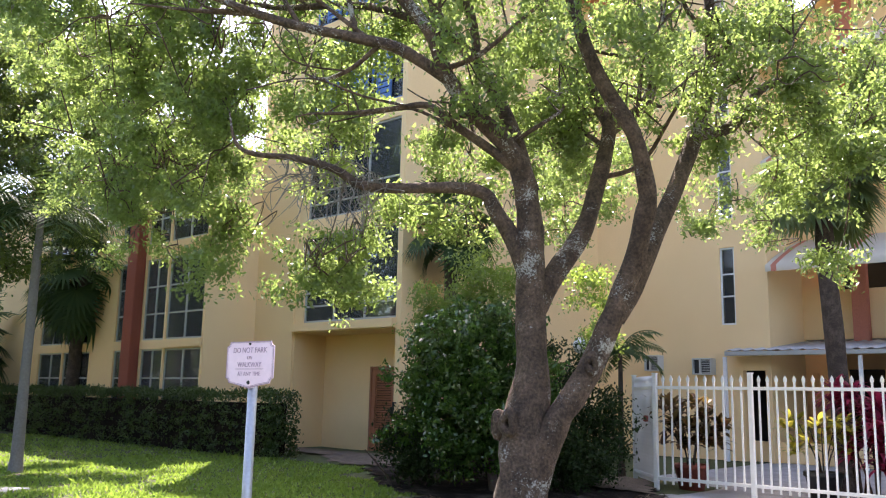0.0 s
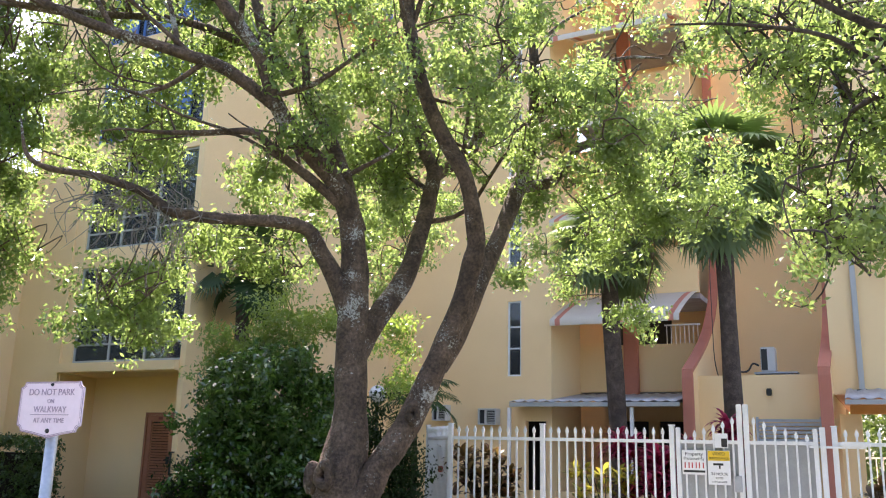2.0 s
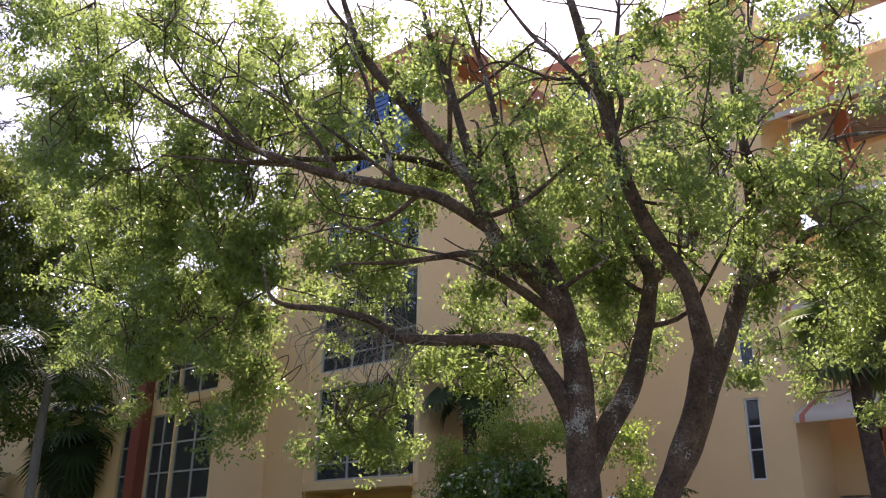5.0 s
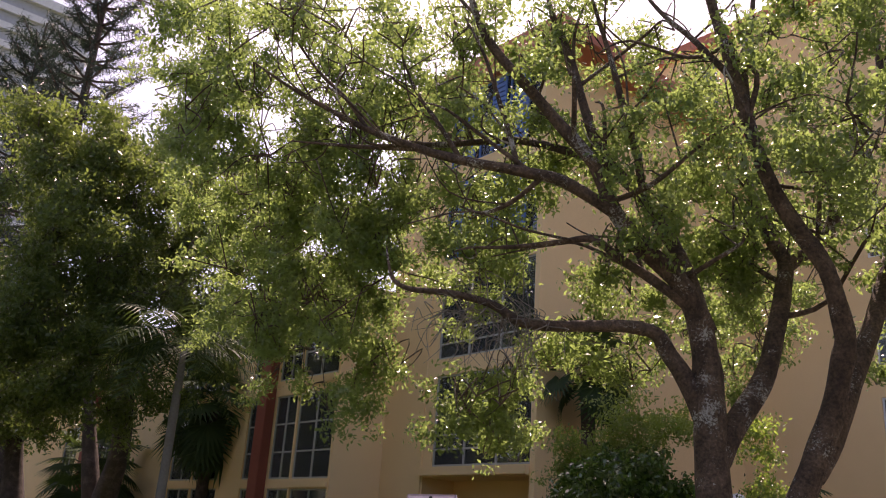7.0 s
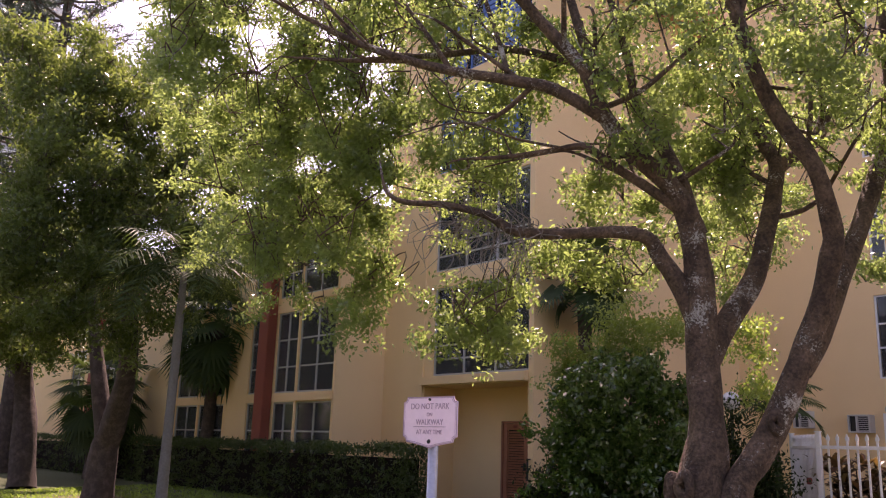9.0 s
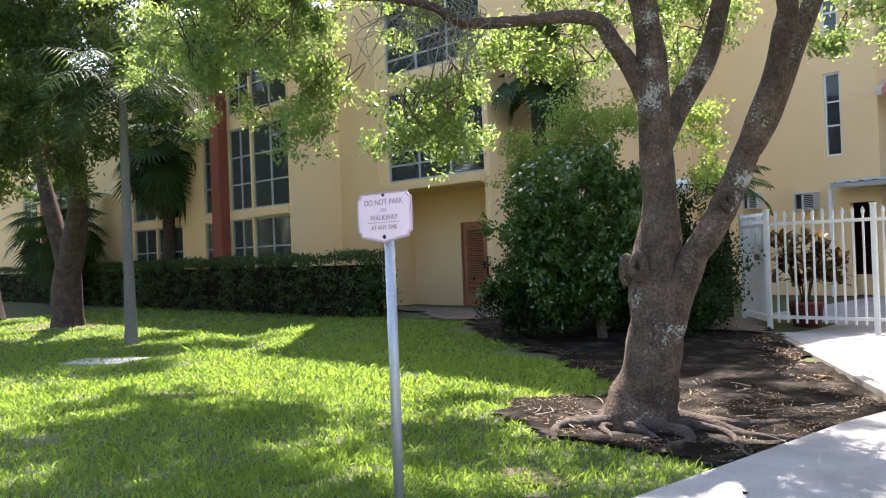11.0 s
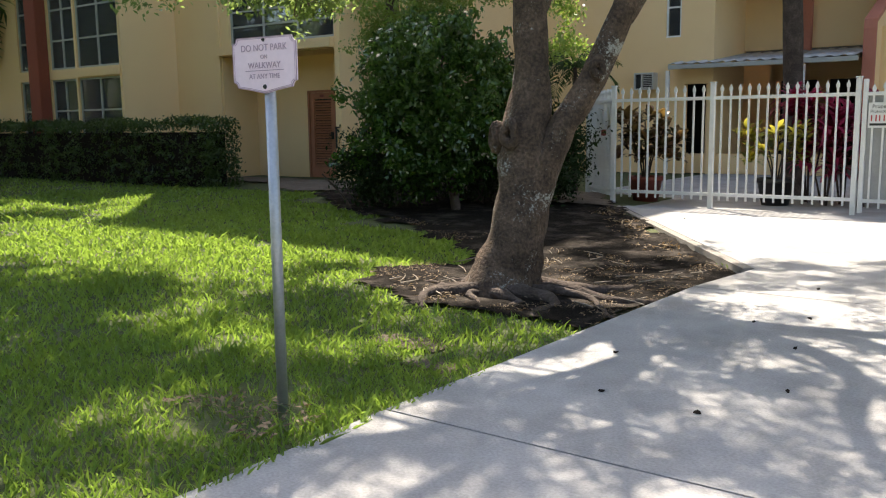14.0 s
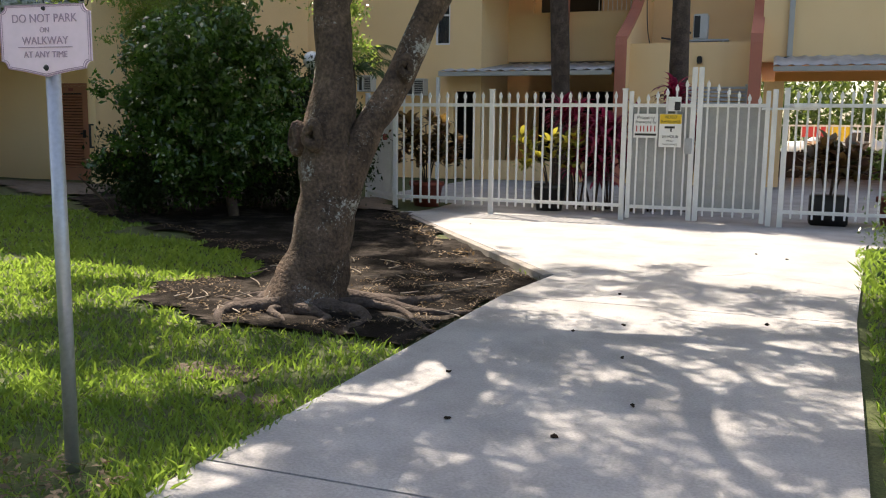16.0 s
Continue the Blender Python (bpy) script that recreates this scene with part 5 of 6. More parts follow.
def grass(seed):
    rng = np.random.default_rng(seed)
    zones = [(-3.6, -1.12, -1.5, 3.2, 2300), (-6.5, -1.12, 3.2, 7.5, 1000), (-9, -3.6, -1.0, 3.2, 900), (-9, -6.5, 3.2, 9, 700), (1.25, 3.4, 1.5, 10.1, 900), (-15, -9, 1, 10.2, 420), (-24, -15, 2, 10.2, 200)]
    P = []
    for x0, x1, y0, y1, d in zones:
        n = int((x1 - x0) * (y1 - y0) * d)
        P.append(np.stack([rng.uniform(x0, x1, n), rng.uniform(y0, y1, n)], 1))
    P = np.concatenate(P)
    keep, zz = np.zeros(len(P), bool), np.zeros(len(P))
    for k, (x, y) in enumerate(P):
        w = 0.3 * noise.noise(Vector((x * 2.2, y * 2.2, 3)))
        if inside(x + w, y + 0.7 * w, BED):
            continue
        if x > 1 and x < 1.32 + 0.075 * (y - 3) + 0.05 * w:
            continue
        if math.hypot(x + 1.72, (y - 1.78) * 1.4) < 0.38 and rng.uniform() < 0.75:
            continue
        if noise.noise(Vector((x * 1.6, y * 1.6, 7))) < -0.42 and rng.uniform() < 0.7:
            continue
        keep[k] = True
        zz[k] = ground_height(x, y)
    P, zz = P[keep], zz[keep]
    n = len(P)
    tall = np.array([1 + 0.9 * max(0, noise.noise(Vector((x * 1.3, y * 1.3, 1)))) for x, y in P])
    far = np.clip((np.hypot(P[:, 0] - 1.2, P[:, 1] + 0.6) - 4) / 8, 0, 1)
    h = rng.uniform(0.022, 0.058, n) * tall
    edge = rng.uniform(0, 1, n) < 0.035
    h = np.where(edge, h * 1.9, h)
    w = rng.uniform(0.003, 0.006, n) * (1 + 2.2 * far)
    a = rng.uniform(0, 2 * math.pi, n)
    lean = rng.normal(0, 0.55, (n, 2)) * h[:, None]
    base = np.stack([P[:, 0], P[:, 1], zz - 0.004], 1)
    s = np.stack([np.cos(a) * w, np.sin(a) * w, np.zeros(n)], 1)
    mid = base + np.stack([lean[:, 0] * 0.35, lean[:, 1] * 0.35, h * 0.6], 1)
    tip = base + np.stack([lean[:, 0], lean[:, 1], h], 1)
    co = np.stack([base - s, base + s, mid + s * 0.8, tip, mid - s * 0.8], 1).reshape(-1, 3)
    fa = np.arange(n * 5).reshape(n, 5)
    return tagged(from_arrays("grass", co, fa, GRASS), "short green lawn grass with taller tufts", "grass", "", "stuff")


grass(21)


def litter(name, seed, poly_pts, n, size, material, label, flat=0.25):
    rng = np.random.default_rng(seed)
    x0, x1 = min(p[0] for p in poly_pts), max(p[0] for p in poly_pts)
    y0, y1 = min(p[1] for p in poly_pts), max(p[1] for p in poly_pts)
    out = []
    while len(out) < n:
        x, y = rng.uniform(x0, x1), rng.uniform(y0, y1)
        if inside(x, y, poly_pts) and noise.noise(Vector((x * 2.6, y * 2.6, seed))) + 0.5 * noise.noise(Vector((x * 8, y * 8, seed))) > rng.uniform(-0.15, 0.35):
            out.append((x, y, ground_height(x, y) + 0.055))
    c = np.array(out)
    d = rng.normal(0, 1, (n, 3)) * np.array([1, 1, flat])
    d /= np.linalg.norm(d, axis=1)[:, None]
    s = np.cross(d, np.array([0, 0, 1.0]) + rng.normal(0, flat, (n, 3)))
    s /= np.linalg.norm(s, axis=1)[:, None]
    ln = size * rng.uniform(0.4, 1.4, n)[:, None]
    up = np.array([0, 0, 1.0]) * ln * 0.15
    co = np.stack([c - d * ln, c + s * ln * 0.35 + up, c + d * ln, c - s * ln * 0.35 + up], 1).reshape(-1, 3)
    return tagged(from_arrays(name, co, np.arange(n * 4).reshape(n, 4), material), label, "litter", "", "stuff")


litter("leaf_litter", 31, [p for p in BED if p[1] < 9] + [(-4.6, 12.0), (-0.99, 7.05)], 3600, 0.016, DRY, "dry fallen leaves and wood chips on the bed")
litter("leaf_litter", 33, [(-2.1, 1.6), (-1.25, 1.5), (-1.25, 2.0), (-1.9, 2.15)], 220, 0.022, DRY, "dry grass and leaves round the sign pole")
litter("leaf_litter", 32, [(-1.3, 7.2), (-1.9, 7.2), (-4.4, 10.6), (-4.3, 11.4)], 380, 0.033, DRY, "brown dead leaves gathered along the kerb")
rng = np.random.default_rng(61)
TWIG_WOOD = mat("weathered_twig", (0.34, 0.28, 0.22), 0.9, 0.2, 6, 40, 0.3, island=0.4)
sticks = []
while len(sticks) < 42:
    x, y, a, ln = rng.uniform(-3.8, -1.2), rng.uniform(4.3, 7.4), rng.uniform(0, math.pi), rng.uniform(0.05, 0.24)
    if inside(x, y, BED) and math.hypot(x + 2.38, y - 5.2) > 0.45:
        run = [(x + ln * q * math.cos(a + 0.3 * q), y + ln * q * math.sin(a + 0.3 * q)) for q in (-0.5, 0, 0.5)]
        sticks.append(tube([(px, py, ground_height(px, py) + 0.05 + 0.012 * q) for q, (px, py) in enumerate(run)], [0.006, 0.005, 0.003], 5, 0.1, len(sticks), 3))
co, fa = joined(sticks)
tagged(from_arrays("fallen_twigs", co, fa, TWIG_WOOD), "pale dry fallen twigs strewn on the soil bed", "twigs", "", "stuff")
for k, (x, y) in enumerate(((-0.45, 3.0), (0.05, 2.95), (0.12, 4.35), (-0.28, 4.9), (0.0, 5.2), (0.9, 5.6), (-0.2, 6.3), (-2.9, 10.6), (0.8, 9.2), (1.1, 8.9), (-0.7, 3.7), (0.3, 3.5))):
    rng = np.random.default_rng(50 + k)
    bm = bmesh.new()
    bmesh.ops.create_icosphere(bm, subdivisions=1, radius=0.013, matrix=Matrix.Translation((0, 0, 0.007)) @ pose(0, 0, 0, 0, 0, 40 * k) @ Matrix.Diagonal((1.5, 0.8, 0.6, 1)))
    for v in bm.verts:
        v.co += Vector(rng.normal(0, 0.003, 3))
    o = finish("seed_pod", bm, NEAR_BLACK)
    o.location = (x, y, 0.0)
    tagged(o, "small dark dry seed pod lying on the concrete", "seed pod", "seed pods on the walk")

# Cover plate in the lawn
bm = boxed(-0.55, 0.55, -0.35, 0.35, -0.05, 0.03, 0.01)
o = finish("utility_cover", bm, CONCRETE)
o.location = (-11.0, 4.2, ground_height(-11.0, 4.2))
o.rotation_euler.z = radians(35)
tagged(o, "flat concrete utility cover set in the lawn", "utility cover")


# ---- louvred door in the recess ----
dr = group("door_1", (-12.51, 13.5, 0.1), "terracotta-painted louvred metal door", "door", "", "structure")
bm = box(box(boxed(-0.435, -0.385, 0.0, 0.09, 0, 2.015), 0.385, 0.435, 0.0, 0.09, 0, 2.015), -0.384, 0.384, 0.002, 0.088, 1.965, 2.015)
part("door_frame", bm, DOOR_RED, dr)
bm = box(box(boxed(-0.38, -0.27, 0.03, 0.07, 0.01, 1.96), 0.27, 0.38, 0.03, 0.07, 0.01, 1.96), -0.269, 0.269, 0.031, 0.069, 0.01, 0.30)
box(bm, -0.269, 0.269, 0.031, 0.069, 1.82, 1.96)
leaf_ = part("door_leaf", bm, DOOR_RED, dr)
for k in range(26):
    z = 0.33 + 0.0575 * k
    bm = boxed(-0.268, 0.268, -0.03, 0.03, -0.006, 0.006)
    bm.transform(Matrix.Translation((0, 0.05, z)) @ pose(0, 0, 0, 38, 0, 0))
    part("louvre", bm, DOOR_RED, leaf_)
# Black sheet paints the gloom behind the louvres
part("backing", boxed(-0.268, 0.268, 0.08, 0.088, 0.3, 1.82), UNLIT_BLACK, dr)
part("door_handle", box(boxed(0.31, 0.34, -0.03, 0.03, 0.92, 1.08), 0.26, 0.34, -0.045, -0.03, 1.0, 1.025), BLACK, dr)
part("number_plate", boxed(-0.06, 0.06, 0.02, 0.03, 1.86, 1.92), POT_RED, dr)
hs = group("hasp_bracket", (-11.05, 12.46, 0.85), "dark metal bracket fixed to the wall pier", "bracket")
part("bar", box(box(boxed(-0.02, 0.02, -0.05, -0.03, 0, 0.45), -0.02, 0.02, -0.03, 0.038, 0, 0.03), -0.02, 0.02, -0.03, 0.038, 0.42, 0.45), BLACK, hs)


# ---- shrubs ----
def shrub(name, at, blobs, label, seed, leaf, density, per, size, stems=3, stem_r=0.05, spread=0.1, category="bush"):
    rng = np.random.default_rng(seed)
    g = group(name, at, label, category)
    off = np.array(at)
    top = np.mean([b[:3] for b in blobs], axis=0)
    for k in range(stems):
        j = rng.normal(0, 0.12, 3) * np.array([1, 1, 0]) * (k > 0)
        co, fa = tube([off + j - np.array([0, 0, 0.08]), off + j * 1.5 + (top - off) * 0.35, off + j * 3 + (top - off) * 0.95], [stem_r * 1.2, stem_r, stem_r * 0.4], 8, 0.08, seed + k)
        from_arrays("stem", co - off, fa, BARK, g, smooth=True)
    c = blob_points(rng, blobs, density, 4, 0.1)
    c = c[c[:, 2] > off[2] + 0.12]
    co, fa = leaf_cloud(rng, c, spread, per, size)
    tagged(from_arrays("foliage", co - off, fa, leaf, g), kind="stuff")
    return g


# The clipped bush: lobes over a squarish rounded body
lobes = random.Random(17)
BUSH = [(-6.3, 9.6, 1.55, 0.75, 0.75, 1.0, 0.8)]
for k in range(44):
    th, ph = 2.39996 * k, math.acos(1 - 2 * (k + 0.5) / 44)
    cx, cy, cz = math.cos(th) * math.sin(ph), math.sin(th) * math.sin(ph), math.cos(ph)
    q = (abs(cx) ** 3 + abs(cy) ** 3 + abs(cz) ** 3) ** (-1 / 3)
    r = lobes.uniform(0.3, 0.44)
    BUSH.append((-6.3 + 0.82 * q * cx, 9.6 + 0.95 * q * cy, 1.6 + (1.0 if cz > 0 else 0.95) * q * cz, r, r, r * 0.85, 1))
shrub("ficus_bush", (-6.0, 9.6, 0.0), BUSH, "rounded glossy green bush on a bare stem", 41, LEAF_BUSH, 300, 26, 0.09, 1, 0.07, 0.06)
shrub("lime_shrub", (-7.4, 10.8, 0.1), [(-7.3, 10.4, 3.05, 0.6, 0.6, 0.4, 0.9), (-6.7, 10.3, 3.55, 0.65, 0.6, 0.42, 0.8), (-8.1, 10.3, 2.7, 0.35, 0.4, 0.4, 0.9), (-8.0, 10.3, 3.1, 0.3, 0.4, 0.3, 0.7), (-5.7, 10.2, 3.3, 0.55, 0.5, 0.35, 0.6), (-4.7, 10.2, 3.1, 0.35, 0.4, 0.5, 0.8), (-4.6, 10.3, 2.4, 0.3, 0.35, 0.4, 0.7)],
      "light green feathery shrub rising behind the bush", 42, LEAF_LIME, 400, 26, 0.07, 3, 0.03, 0.08)
# Three shrubs whose leaf colour already holds the shade around the bush
shrub("dark_shrub", (-7.2, 9.0, 0.0), [(-7.35, 9.1, 0.6, 0.5, 0.42, 0.42, 1), (-6.9, 9.05, 0.5, 0.5, 0.42, 0.36, 1), (-7.5, 9.2, 0.85, 0.36, 0.4, 0.32, 1)], "low green shrub with the bush's shade put into its leaf colour", 43, LEAF_SHADED, 460, 24, 0.075, 4, 0.02)
shrub("dark_shrub", (-5.7, 11.3, 0.0), [(-5.4, 11.1, 0.45, 0.6, 0.5, 0.4, 1), (-5.5, 11.2, 0.9, 0.5, 0.5, 0.7, 1), (-5.2, 11.5, 1.1, 0.33, 0.4, 0.7, 1), (-5.8, 11.2, 1.7, 0.5, 0.5, 0.7, 1), (-5.2, 10.6, 0.5, 0.5, 0.5, 0.4, 1)], "shrub against the side fence with shade put into its leaf colour", 44, LEAF_SHADED, 460, 24, 0.075, 4, 0.02)
shrub("dark_shrub", (-6.2, 10.6, 0.0), [(-6.6, 10.5, 0.6, 0.9, 0.45, 0.55, 1), (-5.7, 10.5, 0.6, 0.8, 0.45, 0.55, 1)], "low shrub behind the bush with shade put into its leaf colour", 46, LEAF_SHADED, 460, 24, 0.075, 3, 0.02)
shrub("low_shrub", (2.6, 7.5, -0.03), [(2.75, 9.5, 0.3, 0.6, 0.6, 0.35, 1), (2.6, 8.3, 0.35, 0.6, 0.8, 0.35, 1), (2.4, 6.9, 0.3, 0.55, 0.8, 0.3, 1), (2.2, 5.2, 0.25, 0.5, 0.9, 0.28, 1), (2.1, 3.8, 0.22, 0.5, 0.8, 0.26, 1)], "dense low shrub along the walk edge", 45, LEAF_HEDGE, 380, 24, 0.06, 3, 0.02)


def strap_leaves(rng, n, length, width, rise, bend, at=(0, 0, 0)):
    """Long arching straps springing from one point."""
    co, fa = [], []
    for k in range(n):
        a = rng.uniform(0, 2 * math.pi)
        el = rng.uniform(*rise)
        ln = length * rng.uniform(0.7, 1.1)
        d = np.array([math.cos(a), math.sin(a), 0])
        s = np.array([-math.sin(a), math.cos(a), 0])
        p, e = np.array(at, float), el
        b = len(co)
        for i in range(6):
            w = width * math.sin(math.pi * (0.12 + 0.86 * i / 5)) * 0.5
            co += [p - s * w, p + s * w]
            p = p + (d * math.cos(e) + np.array([0, 0, math.sin(e)])) * ln / 5
            e -= bend / 5
        fa += [(b + 2 * i, b + 2 * i + 1, b + 2 * i + 3, b + 2 * i + 2) for i in range(5)]
    return np.array(co), np.array(fa)


def pot_mesh(r0, r1, h):
    bm = bmesh.new()
    prof = [(0, 0), (r0, 0), (r1, h - 0.07), (r1 * 1.1, h - 0.07), (r1 * 1.1, h), (r1 * 0.95, h), (r1 * 0.9, h - 0.06), (0, h - 0.06)]
    vs = [bm.verts.new((x, 0, z)) for x, z in prof]
    es = [bm.edges.new((vs[i], vs[i + 1])) for i in range(len(vs) - 1)]
    bmesh.ops.spin(bm, geom=vs + es, cent=(0, 0, 0), axis=(0, 0, 1), angle=2 * math.pi, steps=20)
    bmesh.ops.remove_doubles(bm, verts=bm.verts, dist=0.001)
    bmesh.ops.recalc_face_normals(bm, faces=bm.faces)
    return bm


def potted(name, at, h, leaf, pot, label, seed, r=0.24, leaf_len=0.22, n=110, spread=(0.5, 0.5), boxy=False):
    rng = np.random.default_rng(seed)
    g = group(name, at, label, "potted plant", "potted plants in the courtyard")
    ph = 0.42
    part("pot", boxed(-r, r, -r, r, 0, ph, 0.02) if boxy else pot_mesh(r * 0.75, r, ph), pot, g, "", True)
    for k in range(5):
        a = 2 * math.pi * k / 5
        co, fa = tube([(0.04 * math.cos(a), 0.04 * math.sin(a), ph - 0.1), (0.12 * math.cos(a), 0.12 * math.sin(a), ph + 0.3 * (h - ph)), (spread[0] * 0.6 * math.cos(a), spread[0] * 0.6 * math.sin(a), h * 0.9)], [0.016, 0.013, 0.008], 6, 0.05, seed + k)
        from_arrays("stem", co, fa, BARK, g, smooth=True)
    pieces = []
    for k in range(n // 7):
        a, q = rng.uniform(0, 2 * math.pi), rng.uniform(0.1, 1) ** 0.5
        pieces.append(strap_leaves(rng, 7, leaf_len, leaf_len * 0.36, (0.0, 1.3), 1.0, (spread[0] * q * math.cos(a), spread[0] * q * math.sin(a), rng.uniform(ph + 0.25, h - 0.05))))
    co, fa = joined(pieces)
    tagged(from_arrays("foliage", co, fa, leaf, g), kind="stuff")
    return g


potted("potted_croton", (-4.45, 12.9, 0), 1.5, CROTON, POT_RED, "red and green croton in a red clay pot", 61, 0.27, 0.3, 420, (0.6, 0.6))
potted("potted_croton", (-2.42, 13.2, 0), 1.25, CROTON_Y, POT_BLACK, "yellow and green croton in a black pot", 62, 0.27, 0.24, 330, (0.55, 0.5))
potted("potted_croton", (1.72, 12.9, 0), 1.15, CROTON, POT_BLACK, "orange-leaved croton in a square black planter", 63, 0.25, 0.34, 190, (0.4, 0.4), True)
potted("potted_croton", (2.6, 12.9, 0), 1.1, LEAF, POT_RED, "lime green potted shrub by the fence", 64, 0.25, 0.14, 400, (0.45, 0.4))


def cordyline(at, h, seed, label, leaf=None):
    rng = np.random.default_rng(seed)
    g = group("cordyline", at, label, "plant", "red cordylines")
    for k in range(4):
        a = rng.uniform(0, 6.28)
        top = np.array([0.3 * math.cos(a), 0.3 * math.sin(a), h * rng.uniform(0.6, 0.95)])
        co, fa = tube([(0.05 * math.cos(a), 0.05 * math.sin(a), 0), top * 0.5, top], [0.02, 0.017, 0.012], 6, 0.05, seed + k)
        from_arrays("stem", co, fa, BARK, g, smooth=True)
        co, fa = joined([strap_leaves(rng, 16, 0.48, 0.075, (0.2, 1.5), 1.6, top - np.array([0, 0, 0.12 * j])) for j in range(3)])
        from_arrays("leaf_crown", co, fa, leaf or CORDY, g)
    return g


for k, (x, y, h) in enumerate(((-2.1, 13.9, 1.8), (-1.55, 13.8, 1.75), (-1.75, 13.5, 1.2), (-0.85, 13.7, 2.15), (-1.2, 13.6, 1.5), (-0.3, 14.0, 1.9))):
    cordyline((x, y, 0), h, 70 + k, "crimson cordyline with long strap leaves")


# ---- palms ----
def fan_frond(rng, radius, fingers):
    """A fan leaf in its own plane: pointed fingers round a stalk end."""
    co, fa = [], []
    for k in range(fingers):
        a = radians(-115 + 230 * k / (fingers - 1))
        ln = radius * (0.72 + 0.28 * math.cos(a * 0.8)) * rng.uniform(0.9, 1.05)
        w = ln * 0.05
        d = np.array([math.cos(a), math.sin(a), 0])
        s = np.array([-math.sin(a), math.cos(a), 0])
        dr_ = -0.16 * ln
        b = len(co)
        co += [d * 0.02, d * ln * 0.5 + s * w + np.array([0, 0, 0.02]), d * ln + np.array([0, 0, dr_]), d * ln * 0.5 - s * w + np.array([0, 0, 0.02])]
        fa.append((b, b + 1, b + 2, b + 3))
    return np.array(co), np.array(fa)


def fan_palm(at, lean, h, r, n, size, seed, label, droop=0.9, leaf=None):
    rng = np.random.default_rng(seed)
    g = group("fan_palm", at, label, "palm", "fan palms")
    top = np.array([lean[0], lean[1], h])
    co, fa = tube([(0, 0, -0.1), top * 0.3 + np.array([0, 0, 0]), top * 0.7, top], [r * 1.25, r, r * 0.95, r * 0.9], 12, 0.08, seed, 6)
    from_arrays("trunk", co, fa, BARK, g, smooth=True)
    for k in range(n):
        a = 2.4 * k + rng.uniform(-0.3, 0.3)
        el = 1.2 - (1.2 + droop) * k / n
        d = np.array([math.cos(a) * math.cos(el), math.sin(a) * math.cos(el), math.sin(el)])
        st = size * rng.uniform(0.7, 1.0)
        end = top + d * st + np.array([0, 0, -0.15 * st])
        c1, f1 = tube([top, top + d * st * 0.5, end], [0.016, 0.012, 0.008], 4, 0.02, k, 3)
        c2, f2 = fan_frond(rng, size * rng.uniform(0.75, 1.0), 26)
        x = d.copy()
        x[2] -= 0.5 + 0.2 * rng.uniform()
        x /= np.linalg.norm(x)
        y = np.cross([0, 0, 1.0], x)
        y /= np.linalg.norm(y) + 1e-9
        z = np.cross(x, y)
        c2 = c2[:, :1] * x + c2[:, 1:2] * y + c2[:, 2:] * z + end
        c, f = joined([(c1, f1), (c2, f2)])
        from_arrays("frond", c, f, leaf or FROND, g)
    return g


fan_palm((-2.6, 15.0, 0), (-0.25, 0, ), 5.45, 0.17, 48, 0.85, 81, "fan palm with a rough brown trunk in the courtyard", 0.8, FROND_PALE)
fan_palm((-0.62, 15.0, 0), (-0.05, 0, ), 6.7, 0.16, 64, 1.05, 82, "tall fan palm with hanging fronds in the courtyard", 1.5, FROND_PALE)
fan_palm((-23.1, 10.95, 0), (0.5, -0.1), 5.0, 0.2, 40, 1.3, 83, "fan palm before the wing windows", 1.55)
fan_palm((-28.0, 9.4, 0), (0.0, 0.0), 3.0, 0.26, 24, 1.3, 84, "fan palm with skirt of dead fronds", 1.3)
fan_palm((-10.4, 13.6, 0), (0.05, -0.2), 5.3, 0.17, 22, 0.9, 85, "fan palm beside the bay wall", 1.1)


def feather_palm(at, h, r, n, size, seed, label, bark, lean=(0, 0)):
    rng = np.random.default_rng(seed)
    g = group("feather_palm", at, label, "palm", "feather palms")
    top = np.array([lean[0], lean[1], h])
    co, fa = tube([(0, 0, -0.05), (0, 0, 0.25), top * 0.35, top * 0.8, top], [r * 1.9, r * 1.25, r, r * 0.85, r * 0.6], 14, 0.04, seed, 6)
    from_arrays("trunk", co, fa, bark, g, smooth=True)
    for k in range(n):
        a = 2.4 * k + rng.uniform(-0.3, 0.3)
        e = 1.25 - 1.2 * k / n
        d = np.array([math.cos(a), math.sin(a), 0])
        s = np.array([-math.sin(a), math.cos(a), 0])
        p, line = top.copy(), []
        for i in range(15):
            line.append(p.copy())
            p = p + (d * math.cos(e) + np.array([0, 0, math.sin(e)])) * size / 14
            e -= 0.13
        c1, f1 = tube(line[::2], [0.018 - 0.002 * i for i in range(8)], 4, 0.02, k, 2)
        co, fa = [], []
        for i in range(2, 15):
            for m_ in range(2):
                q = line[i - 1] * (1 - m_ * 0.5) + line[i] * m_ * 0.5
                for side in (-1, 1):
                    ln = size * 0.33 * math.sin(math.pi * (0.12 + 0.8 * i / 15))
                    v = s * side * 0.8 + d * 0.45 + np.array([0, 0, -0.35 + rng.normal(0, 0.12)])
                    t_ = line[i] - line[i - 1]
                    t_ = t_ / np.linalg.norm(t_) * 0.022
                    b = len(co)
                    co += [q - t_, q + v * ln * 0.5 - t_ * 0.8, q + v * ln + np.array([0, 0, -0.12 * ln]), q + v * ln * 0.5 + t_ * 0.8]
                    fa.append((b, b + 1, b + 2, b + 3))
        c, f = joined([(c1, f1), (np.array(co), np.array(fa))])
        from_arrays("frond", c, f, FROND, g)
    return g


